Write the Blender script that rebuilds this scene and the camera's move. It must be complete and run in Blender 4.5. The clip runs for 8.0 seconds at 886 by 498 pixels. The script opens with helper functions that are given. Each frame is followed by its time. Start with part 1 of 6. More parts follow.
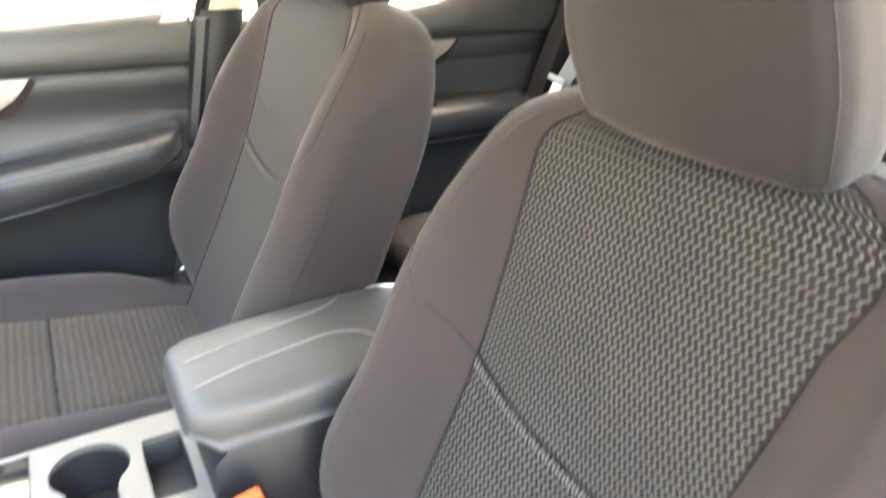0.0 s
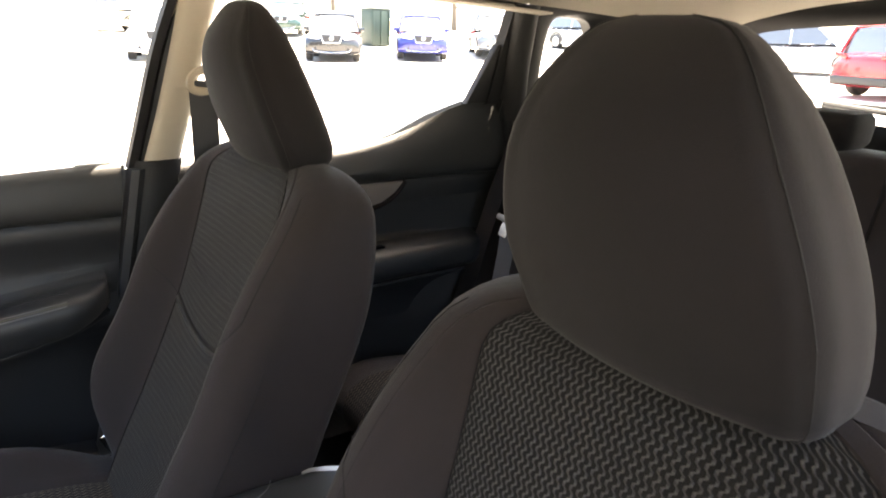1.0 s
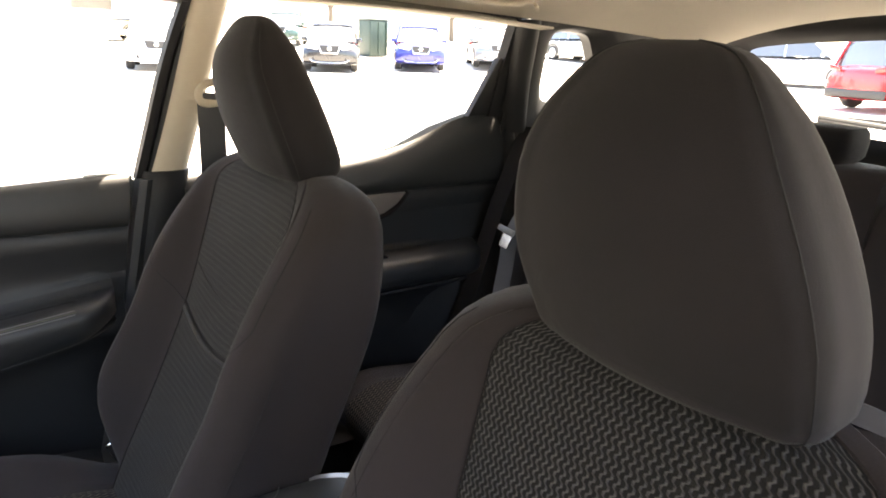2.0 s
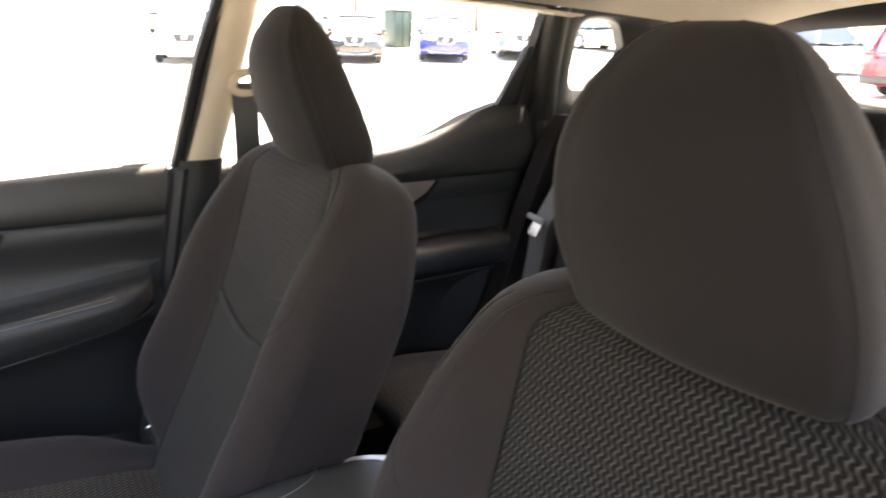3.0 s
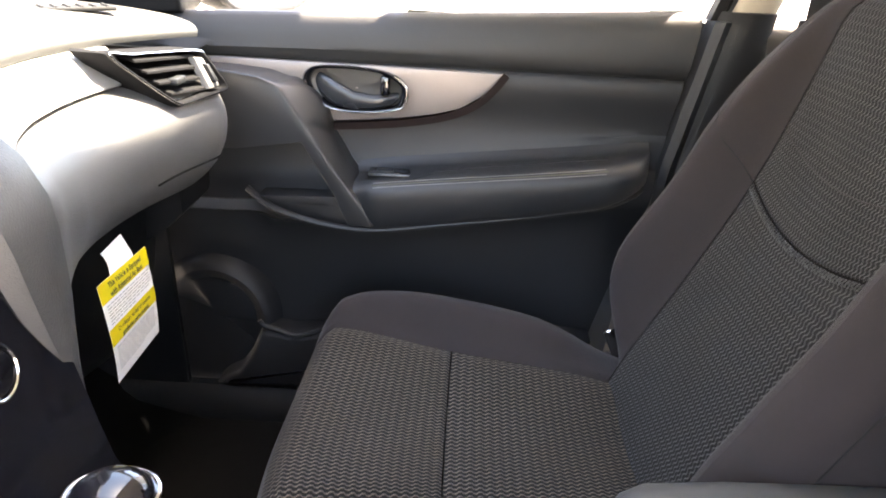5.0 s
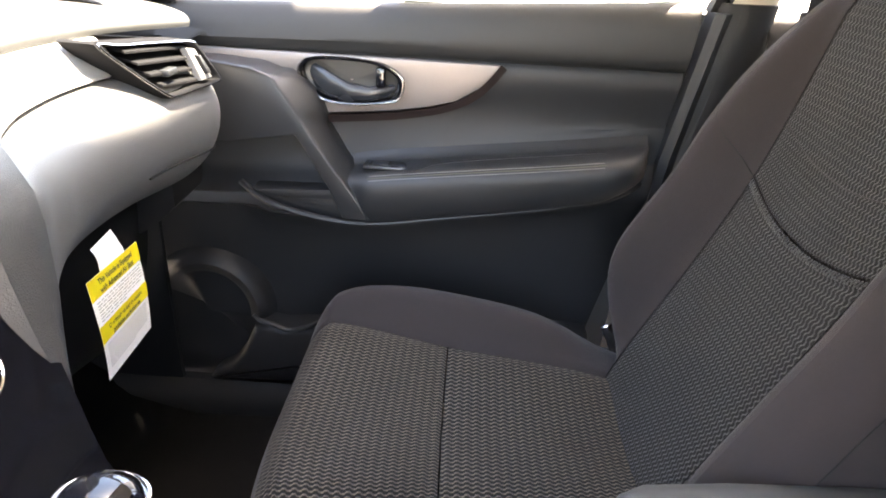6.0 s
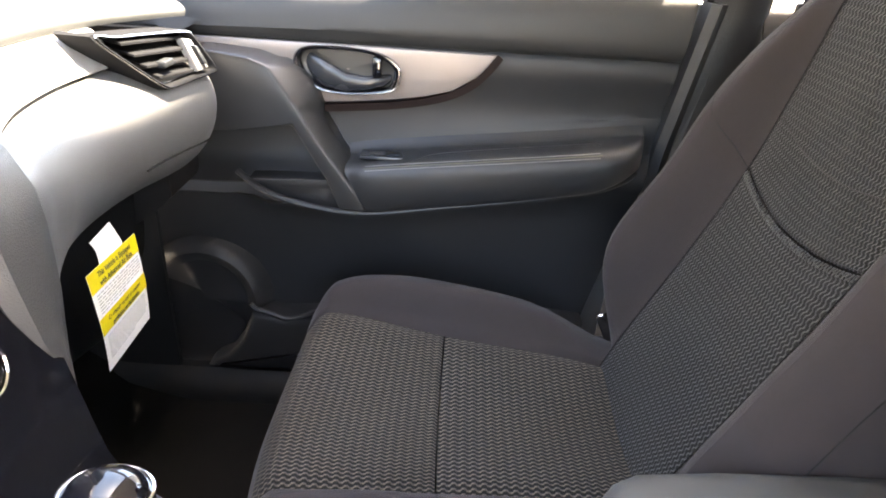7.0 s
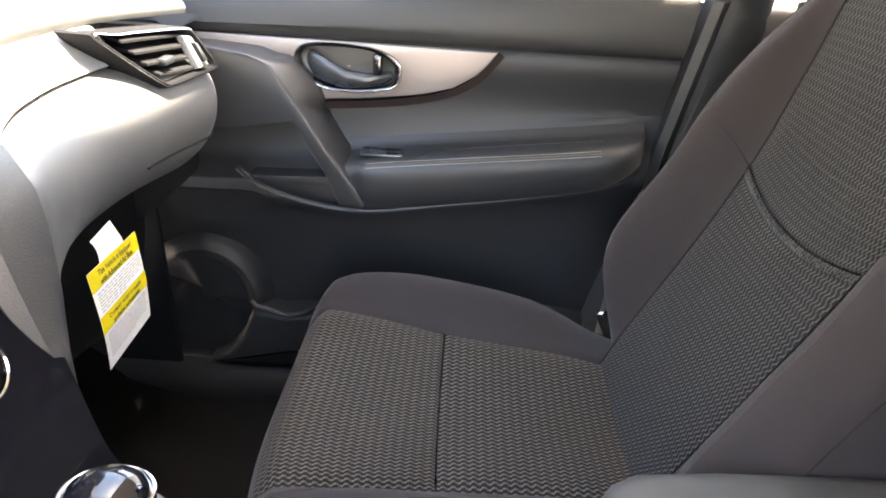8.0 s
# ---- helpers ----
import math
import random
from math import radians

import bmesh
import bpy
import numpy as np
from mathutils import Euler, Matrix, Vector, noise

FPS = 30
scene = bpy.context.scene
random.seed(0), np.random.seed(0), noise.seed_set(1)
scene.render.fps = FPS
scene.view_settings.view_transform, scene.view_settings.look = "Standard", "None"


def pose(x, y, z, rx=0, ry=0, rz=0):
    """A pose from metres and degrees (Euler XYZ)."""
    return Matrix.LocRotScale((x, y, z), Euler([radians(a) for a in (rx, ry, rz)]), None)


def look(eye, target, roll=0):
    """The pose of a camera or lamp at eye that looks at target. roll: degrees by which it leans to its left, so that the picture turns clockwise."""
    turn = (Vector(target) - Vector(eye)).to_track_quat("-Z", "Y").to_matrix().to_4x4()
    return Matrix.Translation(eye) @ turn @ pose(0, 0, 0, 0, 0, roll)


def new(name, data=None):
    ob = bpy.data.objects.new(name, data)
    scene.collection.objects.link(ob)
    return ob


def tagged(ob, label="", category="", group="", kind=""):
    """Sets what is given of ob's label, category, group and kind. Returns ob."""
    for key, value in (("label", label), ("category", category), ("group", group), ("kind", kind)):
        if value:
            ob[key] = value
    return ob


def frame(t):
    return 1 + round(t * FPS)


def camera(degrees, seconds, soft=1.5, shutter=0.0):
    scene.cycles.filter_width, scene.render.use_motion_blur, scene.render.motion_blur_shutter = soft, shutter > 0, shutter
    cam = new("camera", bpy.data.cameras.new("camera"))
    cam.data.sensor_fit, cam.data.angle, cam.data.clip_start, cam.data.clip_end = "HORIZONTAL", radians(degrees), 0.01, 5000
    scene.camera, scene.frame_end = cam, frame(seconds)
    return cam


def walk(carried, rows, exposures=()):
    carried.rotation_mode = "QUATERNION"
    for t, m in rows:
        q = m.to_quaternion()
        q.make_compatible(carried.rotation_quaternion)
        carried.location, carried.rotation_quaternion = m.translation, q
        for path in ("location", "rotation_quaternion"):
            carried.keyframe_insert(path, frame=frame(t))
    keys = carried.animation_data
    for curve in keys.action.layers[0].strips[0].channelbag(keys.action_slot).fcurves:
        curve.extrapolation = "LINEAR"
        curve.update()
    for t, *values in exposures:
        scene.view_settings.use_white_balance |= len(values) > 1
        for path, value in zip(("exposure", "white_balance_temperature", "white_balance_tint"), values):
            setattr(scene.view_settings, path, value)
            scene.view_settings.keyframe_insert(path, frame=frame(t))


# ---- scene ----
cam = camera(65.0, 8.0, soft=1.8, shutter=0.5)
PATH = [
    (0, (-0.685, 0.107, 1.296), (0.865, -0.805, 0.421), 1.8),
    (0.5, (-0.638, 0.066, 1.332), (0.939, -0.946, 0.634), 1.7),
    (1, (-0.617, 0.047, 1.349), (0.971, -1.02, 0.764), 1.8),
    (1.5, (-0.62, 0.055, 1.356), (0.969, -1.024, 0.8), 2.1),
    (2.8, (-0.629, 0.081, 1.353), (0.961, -0.993, 0.788), 1.9),
    (3, (-0.628, 0.083, 1.351), (0.993, -0.934, 0.767), 1.5),
    (3.5, (-0.57, 0.108, 1.3), (1.175, -0.631, 0.66), 1.5),
    (4, (-0.465, 0.13, 1.226), (1.385, -0.188, 0.536), 2.4),
    (4.5, (-0.382, 0.159, 1.201), (1.473, 0.136, 0.454), 2.5),
    (5, (-0.332, 0.168, 1.191), (1.494, 0.226, 0.378), 2.8),
    (5.2, (-0.328, 0.170, 1.191), (1.494, 0.222, 0.362), 2.9),
    (6.3, (-0.315, 0.170, 1.191), (1.498, 0.207, 0.348), 3.2),
    (6.5, (-0.313, 0.17, 1.195), (1.49, 0.211, 0.331), 3.2),
    (7, (-0.321, 0.173, 1.201), (1.476, 0.198, 0.324), 3.3),
    (7.5, (-0.321, 0.17, 1.207), (1.473, 0.196, 0.324), 3.3),
    (8, (-0.319, 0.173, 1.205), (1.471, 0.199, 0.314), 3.4),
]
# the film's own brightening and darkening
EXPOSURES = [(0.0, 6.10, 8700, 10), (0.5, 4.96, 8400, 12), (1.0, 3.78, 8200, 15), (1.5, 3.78, 8150, 15), (3.0, 4.05, 8100, 17), (3.5, 4.28, 8100, 18), (4.0, 4.50, 8100, 18), (5.0, 4.75, 8200, 18), (8.0, 5.02, 8250, 17)]
walk(cam, [(t, look(eye, target, roll)) for t, eye, target, roll in PATH], EXPOSURES)

# ---- light and sky ----
world = bpy.data.worlds.new("sky")
scene.world = world
world.use_nodes = True
_sky = world.node_tree.nodes.new("ShaderNodeTexSky")
_sky.sky_type = "NISHITA"
_sky.sun_disc = False
_sky.sun_elevation = radians(70)
_sky.sun_rotation = radians(183)
_sky.dust_density = 2.0
world.node_tree.links.new(_sky.outputs[0], world.node_tree.nodes["Background"].inputs[0])
world.node_tree.nodes["Background"].inputs[1].default_value = 0.15
SUN_FROM = Vector((-0.02, -0.34, 0.940))
sun = new("sun", bpy.data.lights.new("sun", "SUN"))
sun.data.energy, sun.data.angle, sun.data.color = 5.0, radians(2.0), (1.0, 0.95, 0.86)
sun.matrix_world = look(SUN_FROM * 30, (0, 0, 0))


# ---- mesh helpers ----
def finish(bm, name, mat, smooth=True):
    me = bpy.data.meshes.new(name)
    bm.to_mesh(me)
    bm.free()
    me.materials.append(mat)
    if smooth:
        for p in me.polygons:
            p.use_smooth = True
        me.set_sharp_from_angle(angle=radians(38))
    return me


def thing(name, label, category, loc=(0, 0, 0), group="", kind=""):
    ob = new(name)
    ob.location = loc
    ob.empty_display_size = 0.1
    return tagged(ob, label, category, group, kind)


def part(name, bm, mat, parent, label="", smooth=True):
    """Links a bmesh in world coordinates as one mesh under a thing or a part."""
    ob = new(name, finish(bm, name, mat, smooth))
    ob.parent = parent
    base = Vector((0, 0, 0))
    up = parent
    while up is not None:
        base += up.location
        up = up.parent
    ob.data.transform(Matrix.Translation(-base))
    return tagged(ob, label)


def solo(name, bm, mat, label, category, group="", kind="", smooth=True):
    return tagged(new(name, finish(bm, name, mat, smooth)), label, category, group, kind)


def lerp(table, v):
    """Smooth reading of a table of (key, value) rows."""
    ks, vs = zip(*sorted(table))
    if v <= ks[0]:
        return vs[0]
    if v >= ks[-1]:
        return vs[-1]
    i = max(k for k in range(len(ks)) if ks[k] <= v)
    i = min(i, len(ks) - 2)
    h = ks[i + 1] - ks[i]
    t = (v - ks[i]) / h
    d = [(vs[min(k + 1, len(ks) - 1)] - vs[max(k - 1, 0)]) / (ks[min(k + 1, len(ks) - 1)] - ks[max(k - 1, 0)]) for k in (i, i + 1)]
    return ((2 * t**3 - 3 * t**2 + 1) * vs[i] + (t**3 - 2 * t**2 + t) * h * d[0]
            + (3 * t**2 - 2 * t**3) * vs[i + 1] + (t**3 - t**2) * h * d[1])


def smooth_line(pts, n, closed=False):
    """n points along a Catmull-Rom curve through pts."""
    p = np.array(pts, float)
    m = len(p) if closed else len(p) - 1
    out = []
    for k in range(n):
        s = k / (n if closed else n - 1) * m
        i = min(int(s), m - 1)
        t = s - i
        a, b, c, d = ([p[(i + j) % len(p)] for j in (-1, 0, 1, 2)] if closed
                      else [p[min(max(i + j, 0), len(p) - 1)] for j in (-1, 0, 1, 2)])
        out.append(0.5 * (2 * b + (c - a) * t + (2 * a - 5 * b + 4 * c - d) * t**2 + (3 * b - a - 3 * c + d) * t**3))
    return np.array(out)


def patch(P, i0, i1, k0, k1, edges="lrbt", depth=0.004, outward=1.0, only=None):
    """A sheet out of the point net P[k][i], its edges (left, right, bottom, top) sunk into a seam."""
    P = np.asarray(P, float)
    K, I = P.shape[:2]
    closed = np.allclose(P[:, 0], P[:, -1])
    if closed:
        Q = np.concatenate([P[:, -2:-1], P, P[:, 1:2]], 1)
        du = Q[:, 2:] - Q[:, :-2]
    else:
        du = np.gradient(P, axis=1)
    dv = np.gradient(P, axis=0)
    nrm = np.cross(du, dv) * outward
    nrm /= np.linalg.norm(nrm, axis=2, keepdims=True) + 1e-9
    sub, sn = P[k0:k1 + 1, i0:i1 + 1].copy(), nrm[k0:k1 + 1, i0:i1 + 1]
    sink = np.zeros(sub.shape[:2])
    if "l" in edges:
        sink[:, 0] = depth
    if "r" in edges:
        sink[:, -1] = depth
    if "b" in edges:
        sink[0, :] = depth
    if "t" in edges:
        sink[-1, :] = depth
    if only is not None:
        sink *= np.array([[only(p) for p in row] for row in sub])
    sub -= sn * sink[..., None]
    bm = bmesh.new()
    uv = bm.loops.layers.uv.new("UVMap")
    mk, mi = sub.shape[0] // 2, sub.shape[1] // 2
    u = np.r_[0, np.cumsum(np.linalg.norm(np.diff(sub[mk], axis=0), axis=1))]
    v = np.r_[0, np.cumsum(np.linalg.norm(np.diff(sub[:, mi], axis=0), axis=1))]
    vs = [[bm.verts.new(p) for p in row] for row in sub]
    for k in range(len(vs) - 1):
        for i in range(len(vs[0]) - 1):
            q = [(k, i), (k, i + 1), (k + 1, i + 1), (k + 1, i)]
            if outward < 0:
                q = q[::-1]
            f = bm.faces.new([vs[a][b] for a, b in q])
            for lp, (a, b) in zip(f.loops, q):
                lp[uv].uv = (u[b], v[a])
    return bm


def sheet(P, thick=0.0, outward=1.0):
    """A plain sheet from a point net, given thickness to its back."""
    P = np.asarray(P, float)
    bm = patch(P, 0, P.shape[1] - 1, 0, P.shape[0] - 1, "", outward=outward)
    if thick:
        bmesh.ops.recalc_face_normals(bm, faces=bm.faces)
        want = Vector(np.cross(P[0][1] - P[0][0], P[1][0] - P[0][0])) * outward
        if bm.faces[:][0].normal.dot(want) < 0:
            bmesh.ops.reverse_faces(bm, faces=bm.faces)
        bmesh.ops.solidify(bm, geom=bm.faces[:], thickness=thick)
    return bm


def loft(rings, caps=True):
    """A closed skin over rings of points."""
    bm = bmesh.new()
    uv = bm.loops.layers.uv.new("UVMap")
    vs = [[bm.verts.new(p) for p in r] for r in rings]
    n = len(vs[0])
    for a, b in zip(vs, vs[1:]):
        for i in range(n):
            bm.faces.new((a[i], a[(i + 1) % n], b[(i + 1) % n], b[i]))
    if caps:
        bm.faces.new(vs[0][::-1])
        bm.faces.new(vs[-1])
    bmesh.ops.recalc_face_normals(bm, faces=bm.faces)
    for f in bm.faces:
        for lp in f.loops:
            lp[uv].uv = (lp.vert.co.x + lp.vert.co.y, lp.vert.co.z)
    return bm


def rbox(size, at, r=0.005, seg=2, turn=None):
    """A box with rounded edges."""
    bm = bmesh.new()
    bmesh.ops.create_cube(bm, size=1, matrix=Matrix.Diagonal((*size, 1)))
    if r:
        bmesh.ops.bevel(bm, geom=bm.edges[:], offset=min(r, 0.49 * min(size)), segments=seg, affect="EDGES", profile=0.5)
    bm.transform(Matrix.Translation(at) @ (turn.to_4x4() if turn else Matrix.Identity(4)))
    return bm


def merge(*bms):
    out = bmesh.new()
    for b in bms:
        me = bpy.data.meshes.new("tmp")
        b.to_mesh(me)
        b.free()
        out.from_mesh(me)
        bpy.data.meshes.remove(me)
    return out


def tube(pts, radius, seg=10, flat=1.0, side=(0, 0, 1)):
    """A round (or flattened) bar along a line; radius may be a list."""
    p = [Vector(q) for q in pts]
    rings = []
    for k, q in enumerate(p):
        t = (p[min(k + 1, len(p) - 1)] - p[max(k - 1, 0)]).normalized()
        a = t.cross(Vector(side)).normalized()
        b = a.cross(t)
        r = radius[k] if isinstance(radius, (list, tuple)) else radius
        rings.append([q + a * (r * math.cos(w)) + b * (r * flat * math.sin(w)) for w in (2 * math.pi * j / seg for j in range(seg))])
    return loft(rings)


def plate(poly, place, depth, r=0.004, seg=2):
    """A slab: a polygon in two coordinates, taken to space by place(a, b, d), of some depth, edges rounded."""
    bm = bmesh.new()
    lo = [bm.verts.new(place(a, b, 0.0)) for a, b in poly]
    hi = [bm.verts.new(place(a, b, depth)) for a, b in poly]
    n = len(poly)
    bm.faces.new(lo)
    top = bm.faces.new(hi)
    for i in range(n):
        bm.faces.new((lo[i], lo[(i + 1) % n], hi[(i + 1) % n], hi[i]))
    bmesh.ops.recalc_face_normals(bm, faces=bm.faces)
    if r:
        bmesh.ops.bevel(bm, geom=top.edges[:], offset=r, segments=seg, affect="EDGES", profile=0.5)
    return bm


def disc(at, axis, radius, depth, r=0.0, seg=28, ry=None):
    """A round slab whose faces look along axis."""
    bm = bmesh.new()
    bmesh.ops.create_cone(bm, cap_ends=True, segments=seg, radius1=1, radius2=1, depth=depth)
    bmesh.ops.scale(bm, vec=(radius, ry or radius, 1), verts=bm.verts)
    if r:
        bmesh.ops.bevel(bm, geom=[e for e in bm.edges if abs(e.verts[0].co.z - e.verts[1].co.z) < 1e-6], offset=r, segments=2, affect="EDGES", profile=0.5)
    bm.transform(Matrix.Translation(at) @ Vector(axis).to_track_quat("Z", "Y").to_matrix().to_4x4())
    return bm


# ---- materials ----
def mat_base(name):
    m = bpy.data.materials.new(name)
    m.use_nodes = True
    nt = m.node_tree
    return m, nt, nt.nodes["Principled BSDF"]


def N(nt, kind, **sets):
    n = nt.nodes.new("ShaderNode" + kind)
    for k, v in sets.items():
        if k == "op":
            n.operation = v
        elif k == "noise_scale":
            n.inputs["Scale"].default_value = v
    return n


def mathn(nt, op, a, b=None):
    n = nt.nodes.new("ShaderNodeMath")
    n.operation = op
    for s, v in zip(n.inputs, (a, b)):
        if v is None:
            continue
        if isinstance(v, (int, float)):
            s.default_value = v
        else:
            nt.links.new(v, s)
    return n.outputs[0]


def mixc(nt, fac, a, b):
    n = nt.nodes.new("ShaderNodeMix")
    n.data_type = "RGBA"
    ins = [s for s in n.inputs if s.type == "RGBA"]
    if isinstance(fac, (int, float)):
        n.inputs[0].default_value = fac
    else:
        nt.links.new(fac, n.inputs[0])
    for s, v in zip(ins, (a, b)):
        if isinstance(v, tuple):
            s.default_value = (*v[:3], 1)
        else:
            nt.links.new(v, s)
    return [o for o in n.outputs if o.type == "RGBA"][0]


def plastic(name, col, rough=0.5, grain=700.0, bump=0.25, vary=0.25, metal=0.0, leather=False, sheen=0.0, spec=0.5, coat=0.0, blotch=6.0):
    """Trim, cloth, paint or metal with fine relief and slow unevenness."""
    m, nt, b = mat_base(name)
    co = N(nt, "TexCoord").outputs["Object"]
    slow, fine = N(nt, "TexNoise", noise_scale=blotch), N(nt, "TexNoise", noise_scale=grain * 0.12)
    for s in (slow, fine):
        nt.links.new(co, s.inputs["Vector"])
    dark = tuple(c * (1 - vary) for c in col)
    lite = tuple(min(1, c * (1 + vary)) for c in col)
    f = mathn(nt, "ADD", mathn(nt, "MULTIPLY", slow.outputs[0], 0.7), mathn(nt, "MULTIPLY", fine.outputs[0], 0.3))
    nt.links.new(mixc(nt, f, dark, lite), b.inputs["Base Color"])
    nt.links.new(mathn(nt, "ADD", mathn(nt, "MULTIPLY", slow.outputs[0], 0.16), rough - 0.08), b.inputs["Roughness"])
    b.inputs["Metallic"].default_value = metal
    b.inputs["Specular IOR Level"].default_value = spec
    b.inputs["Coat Weight"].default_value = coat
    b.inputs["Coat Roughness"].default_value = 0.05
    if sheen:
        b.inputs["Sheen Weight"].default_value = sheen
        b.inputs["Sheen Roughness"].default_value = 0.5
    if bump:
        if leather:
            g = nt.nodes.new("ShaderNodeTexVoronoi")
            g.feature = "DISTANCE_TO_EDGE"
            g.inputs["Scale"].default_value = grain
            nt.links.new(co, g.inputs["Vector"])
            h = mathn(nt, "MINIMUM", g.outputs["Distance"], 0.25)
        else:
            g = N(nt, "TexNoise", noise_scale=grain)
            nt.links.new(co, g.inputs["Vector"])
            h = g.outputs[0]
        bp = N(nt, "Bump")
        bp.inputs["Strength"].default_value = bump
        bp.inputs["Distance"].default_value = 0.001
        nt.links.new(h, bp.inputs["Height"])
        nt.links.new(bp.outputs[0], b.inputs["Normal"])
    return m


def wave_cloth(name, pitch=0.0066, length=0.0094, amp=0.0028, gain=1.0, warm=0.0):
    """Woven seat cloth: fine light zigzag ridges on a dark ground, laid by the panel's own metres."""
    m, nt, b = mat_base(name)
    uv = N(nt, "UVMap")
    sep = N(nt, "SeparateXYZ")
    nt.links.new(uv.outputs[0], sep.inputs[0])
    wob = N(nt, "TexNoise", noise_scale=60)
    nt.links.new(uv.outputs[0], wob.inputs["Vector"])
    u = mathn(nt, "ADD", sep.outputs[1], mathn(nt, "MULTIPLY", mathn(nt, "SUBTRACT", wob.outputs[0], 0.5), 0.0015))
    v = sep.outputs[0]
    saw = mathn(nt, "FRACT", mathn(nt, "DIVIDE", u, length))
    tri = mathn(nt, "ABSOLUTE", mathn(nt, "SUBTRACT", mathn(nt, "MULTIPLY", saw, 2.0), 1.0))
    soft = nt.nodes.new("ShaderNodeMapRange")
    soft.interpolation_type = "SMOOTHSTEP"
    soft.inputs["From Min"].default_value, soft.inputs["From Max"].default_value = 0.25, 0.75
    nt.links.new(tri, soft.inputs["Value"])
    vv = mathn(nt, "DIVIDE", mathn(nt, "ADD", v, mathn(nt, "MULTIPLY", soft.outputs[0], amp)), pitch)
    ph = mathn(nt, "ABSOLUTE", mathn(nt, "SUBTRACT", mathn(nt, "MULTIPLY", mathn(nt, "FRACT", vv), 2.0), 1.0))
    ridge = nt.nodes.new("ShaderNodeMapRange")
    ridge.interpolation_type = "SMOOTHSTEP"
    ridge.inputs["From Min"].default_value, ridge.inputs["From Max"].default_value = 0.46, 0.86
    nt.links.new(ph, ridge.inputs["Value"])
    thr = N(nt, "TexNoise", noise_scale=900)
    nt.links.new(uv.outputs[0], thr.inputs["Vector"])
    slow = N(nt, "TexNoise", noise_scale=9)
    nt.links.new(uv.outputs[0], slow.inputs["Vector"])
    # side light on the weave's relief, painted in: each wave's rising half is lighter
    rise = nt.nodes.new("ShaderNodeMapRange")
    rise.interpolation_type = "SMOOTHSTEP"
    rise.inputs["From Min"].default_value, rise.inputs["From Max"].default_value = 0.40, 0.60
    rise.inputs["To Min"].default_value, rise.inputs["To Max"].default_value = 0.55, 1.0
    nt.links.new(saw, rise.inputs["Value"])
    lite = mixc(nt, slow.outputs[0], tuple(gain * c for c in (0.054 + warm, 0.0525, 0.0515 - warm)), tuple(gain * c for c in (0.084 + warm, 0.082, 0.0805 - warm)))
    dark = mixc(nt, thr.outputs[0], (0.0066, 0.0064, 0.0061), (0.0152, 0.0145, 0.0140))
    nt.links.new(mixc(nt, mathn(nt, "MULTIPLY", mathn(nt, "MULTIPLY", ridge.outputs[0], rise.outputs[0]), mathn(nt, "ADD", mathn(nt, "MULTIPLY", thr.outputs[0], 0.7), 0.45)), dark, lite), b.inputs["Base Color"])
    b.inputs["Roughness"].default_value = 0.85
    b.inputs["Specular IOR Level"].default_value = 0.14
    b.inputs["Sheen Weight"].default_value = 0.04
    bp = N(nt, "Bump")
    bp.inputs["Strength"].default_value, bp.inputs["Distance"].default_value = 0.8, 0.0015
    nt.links.new(mathn(nt, "ADD", ridge.outputs[0], mathn(nt, "MULTIPLY", thr.outputs[0], 0.4)), bp.inputs["Height"])
    nt.links.new(bp.outputs[0], b.inputs["Normal"])
    return m


def pane_mat(name, tint=(0.93, 0.96, 0.95), rough=0.0):
    m, nt, b = mat_base(name)
    nt.nodes.remove(b)
    tr, gl, fr, mx = N(nt, "BsdfTransparent"), N(nt, "BsdfGlossy"), N(nt, "Fresnel"), N(nt, "MixShader")
    tr.inputs[0].default_value = (*tint, 1)
    gl.inputs["Roughness"].default_value = rough
    fr.inputs[0].default_value = 1.45
    nt.links.new(fr.outputs[0], mx.inputs[0])
    nt.links.new(tr.outputs[0], mx.inputs[1])
    nt.links.new(gl.outputs[0], mx.inputs[2])
    nt.links.new(mx.outputs[0], nt.nodes["Material Output"].inputs[0])
    return m


def paper_mat(name, col=(0.85, 0.85, 0.83), through_light=0.45):
    m, nt, b = mat_base(name)
    df, tl, mx = N(nt, "BsdfDiffuse"), N(nt, "BsdfTranslucent"), N(nt, "MixShader")
    no = N(nt, "TexNoise", noise_scale=40)
    nt.links.new(N(nt, "TexCoord").outputs["Object"], no.inputs["Vector"])
    c = mixc(nt, no.outputs[0], tuple(v * 0.95 for v in col), col)
    for s in (df, tl):
        nt.links.new(c, s.inputs[0])
    mx.inputs[0].default_value = through_light
    nt.links.new(df.outputs[0], mx.inputs[1])
    nt.links.new(tl.outputs[0], mx.inputs[2])
    nt.links.new(mx.outputs[0], nt.nodes["Material Output"].inputs[0])
    return m


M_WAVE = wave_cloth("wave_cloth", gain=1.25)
# same cloth at its own pitch; the cushions' sunnier, warmer light is painted in
M_WAVE_LIT = wave_cloth("lit_cushion_wave_cloth", 0.0068, 0.0116, 0.0028, 1.75, 0.013)
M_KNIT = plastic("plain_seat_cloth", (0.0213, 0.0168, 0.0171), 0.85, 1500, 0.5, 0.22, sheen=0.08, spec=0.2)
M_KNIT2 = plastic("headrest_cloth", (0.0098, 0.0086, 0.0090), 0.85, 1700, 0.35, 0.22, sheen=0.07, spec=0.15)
M_SHELL = plastic("black_moulded_plastic", (0.0150, 0.0152, 0.0160), 0.55, 500, 0.3, spec=0.3)
# satin door plastic, lightened to paint in the light on the pull handle
M_SHOULDER = plastic("lit_satin_shoulder_plastic", (0.0205, 0.0207, 0.0214), 0.40, 520, 0.3, 0.12, leather=True)
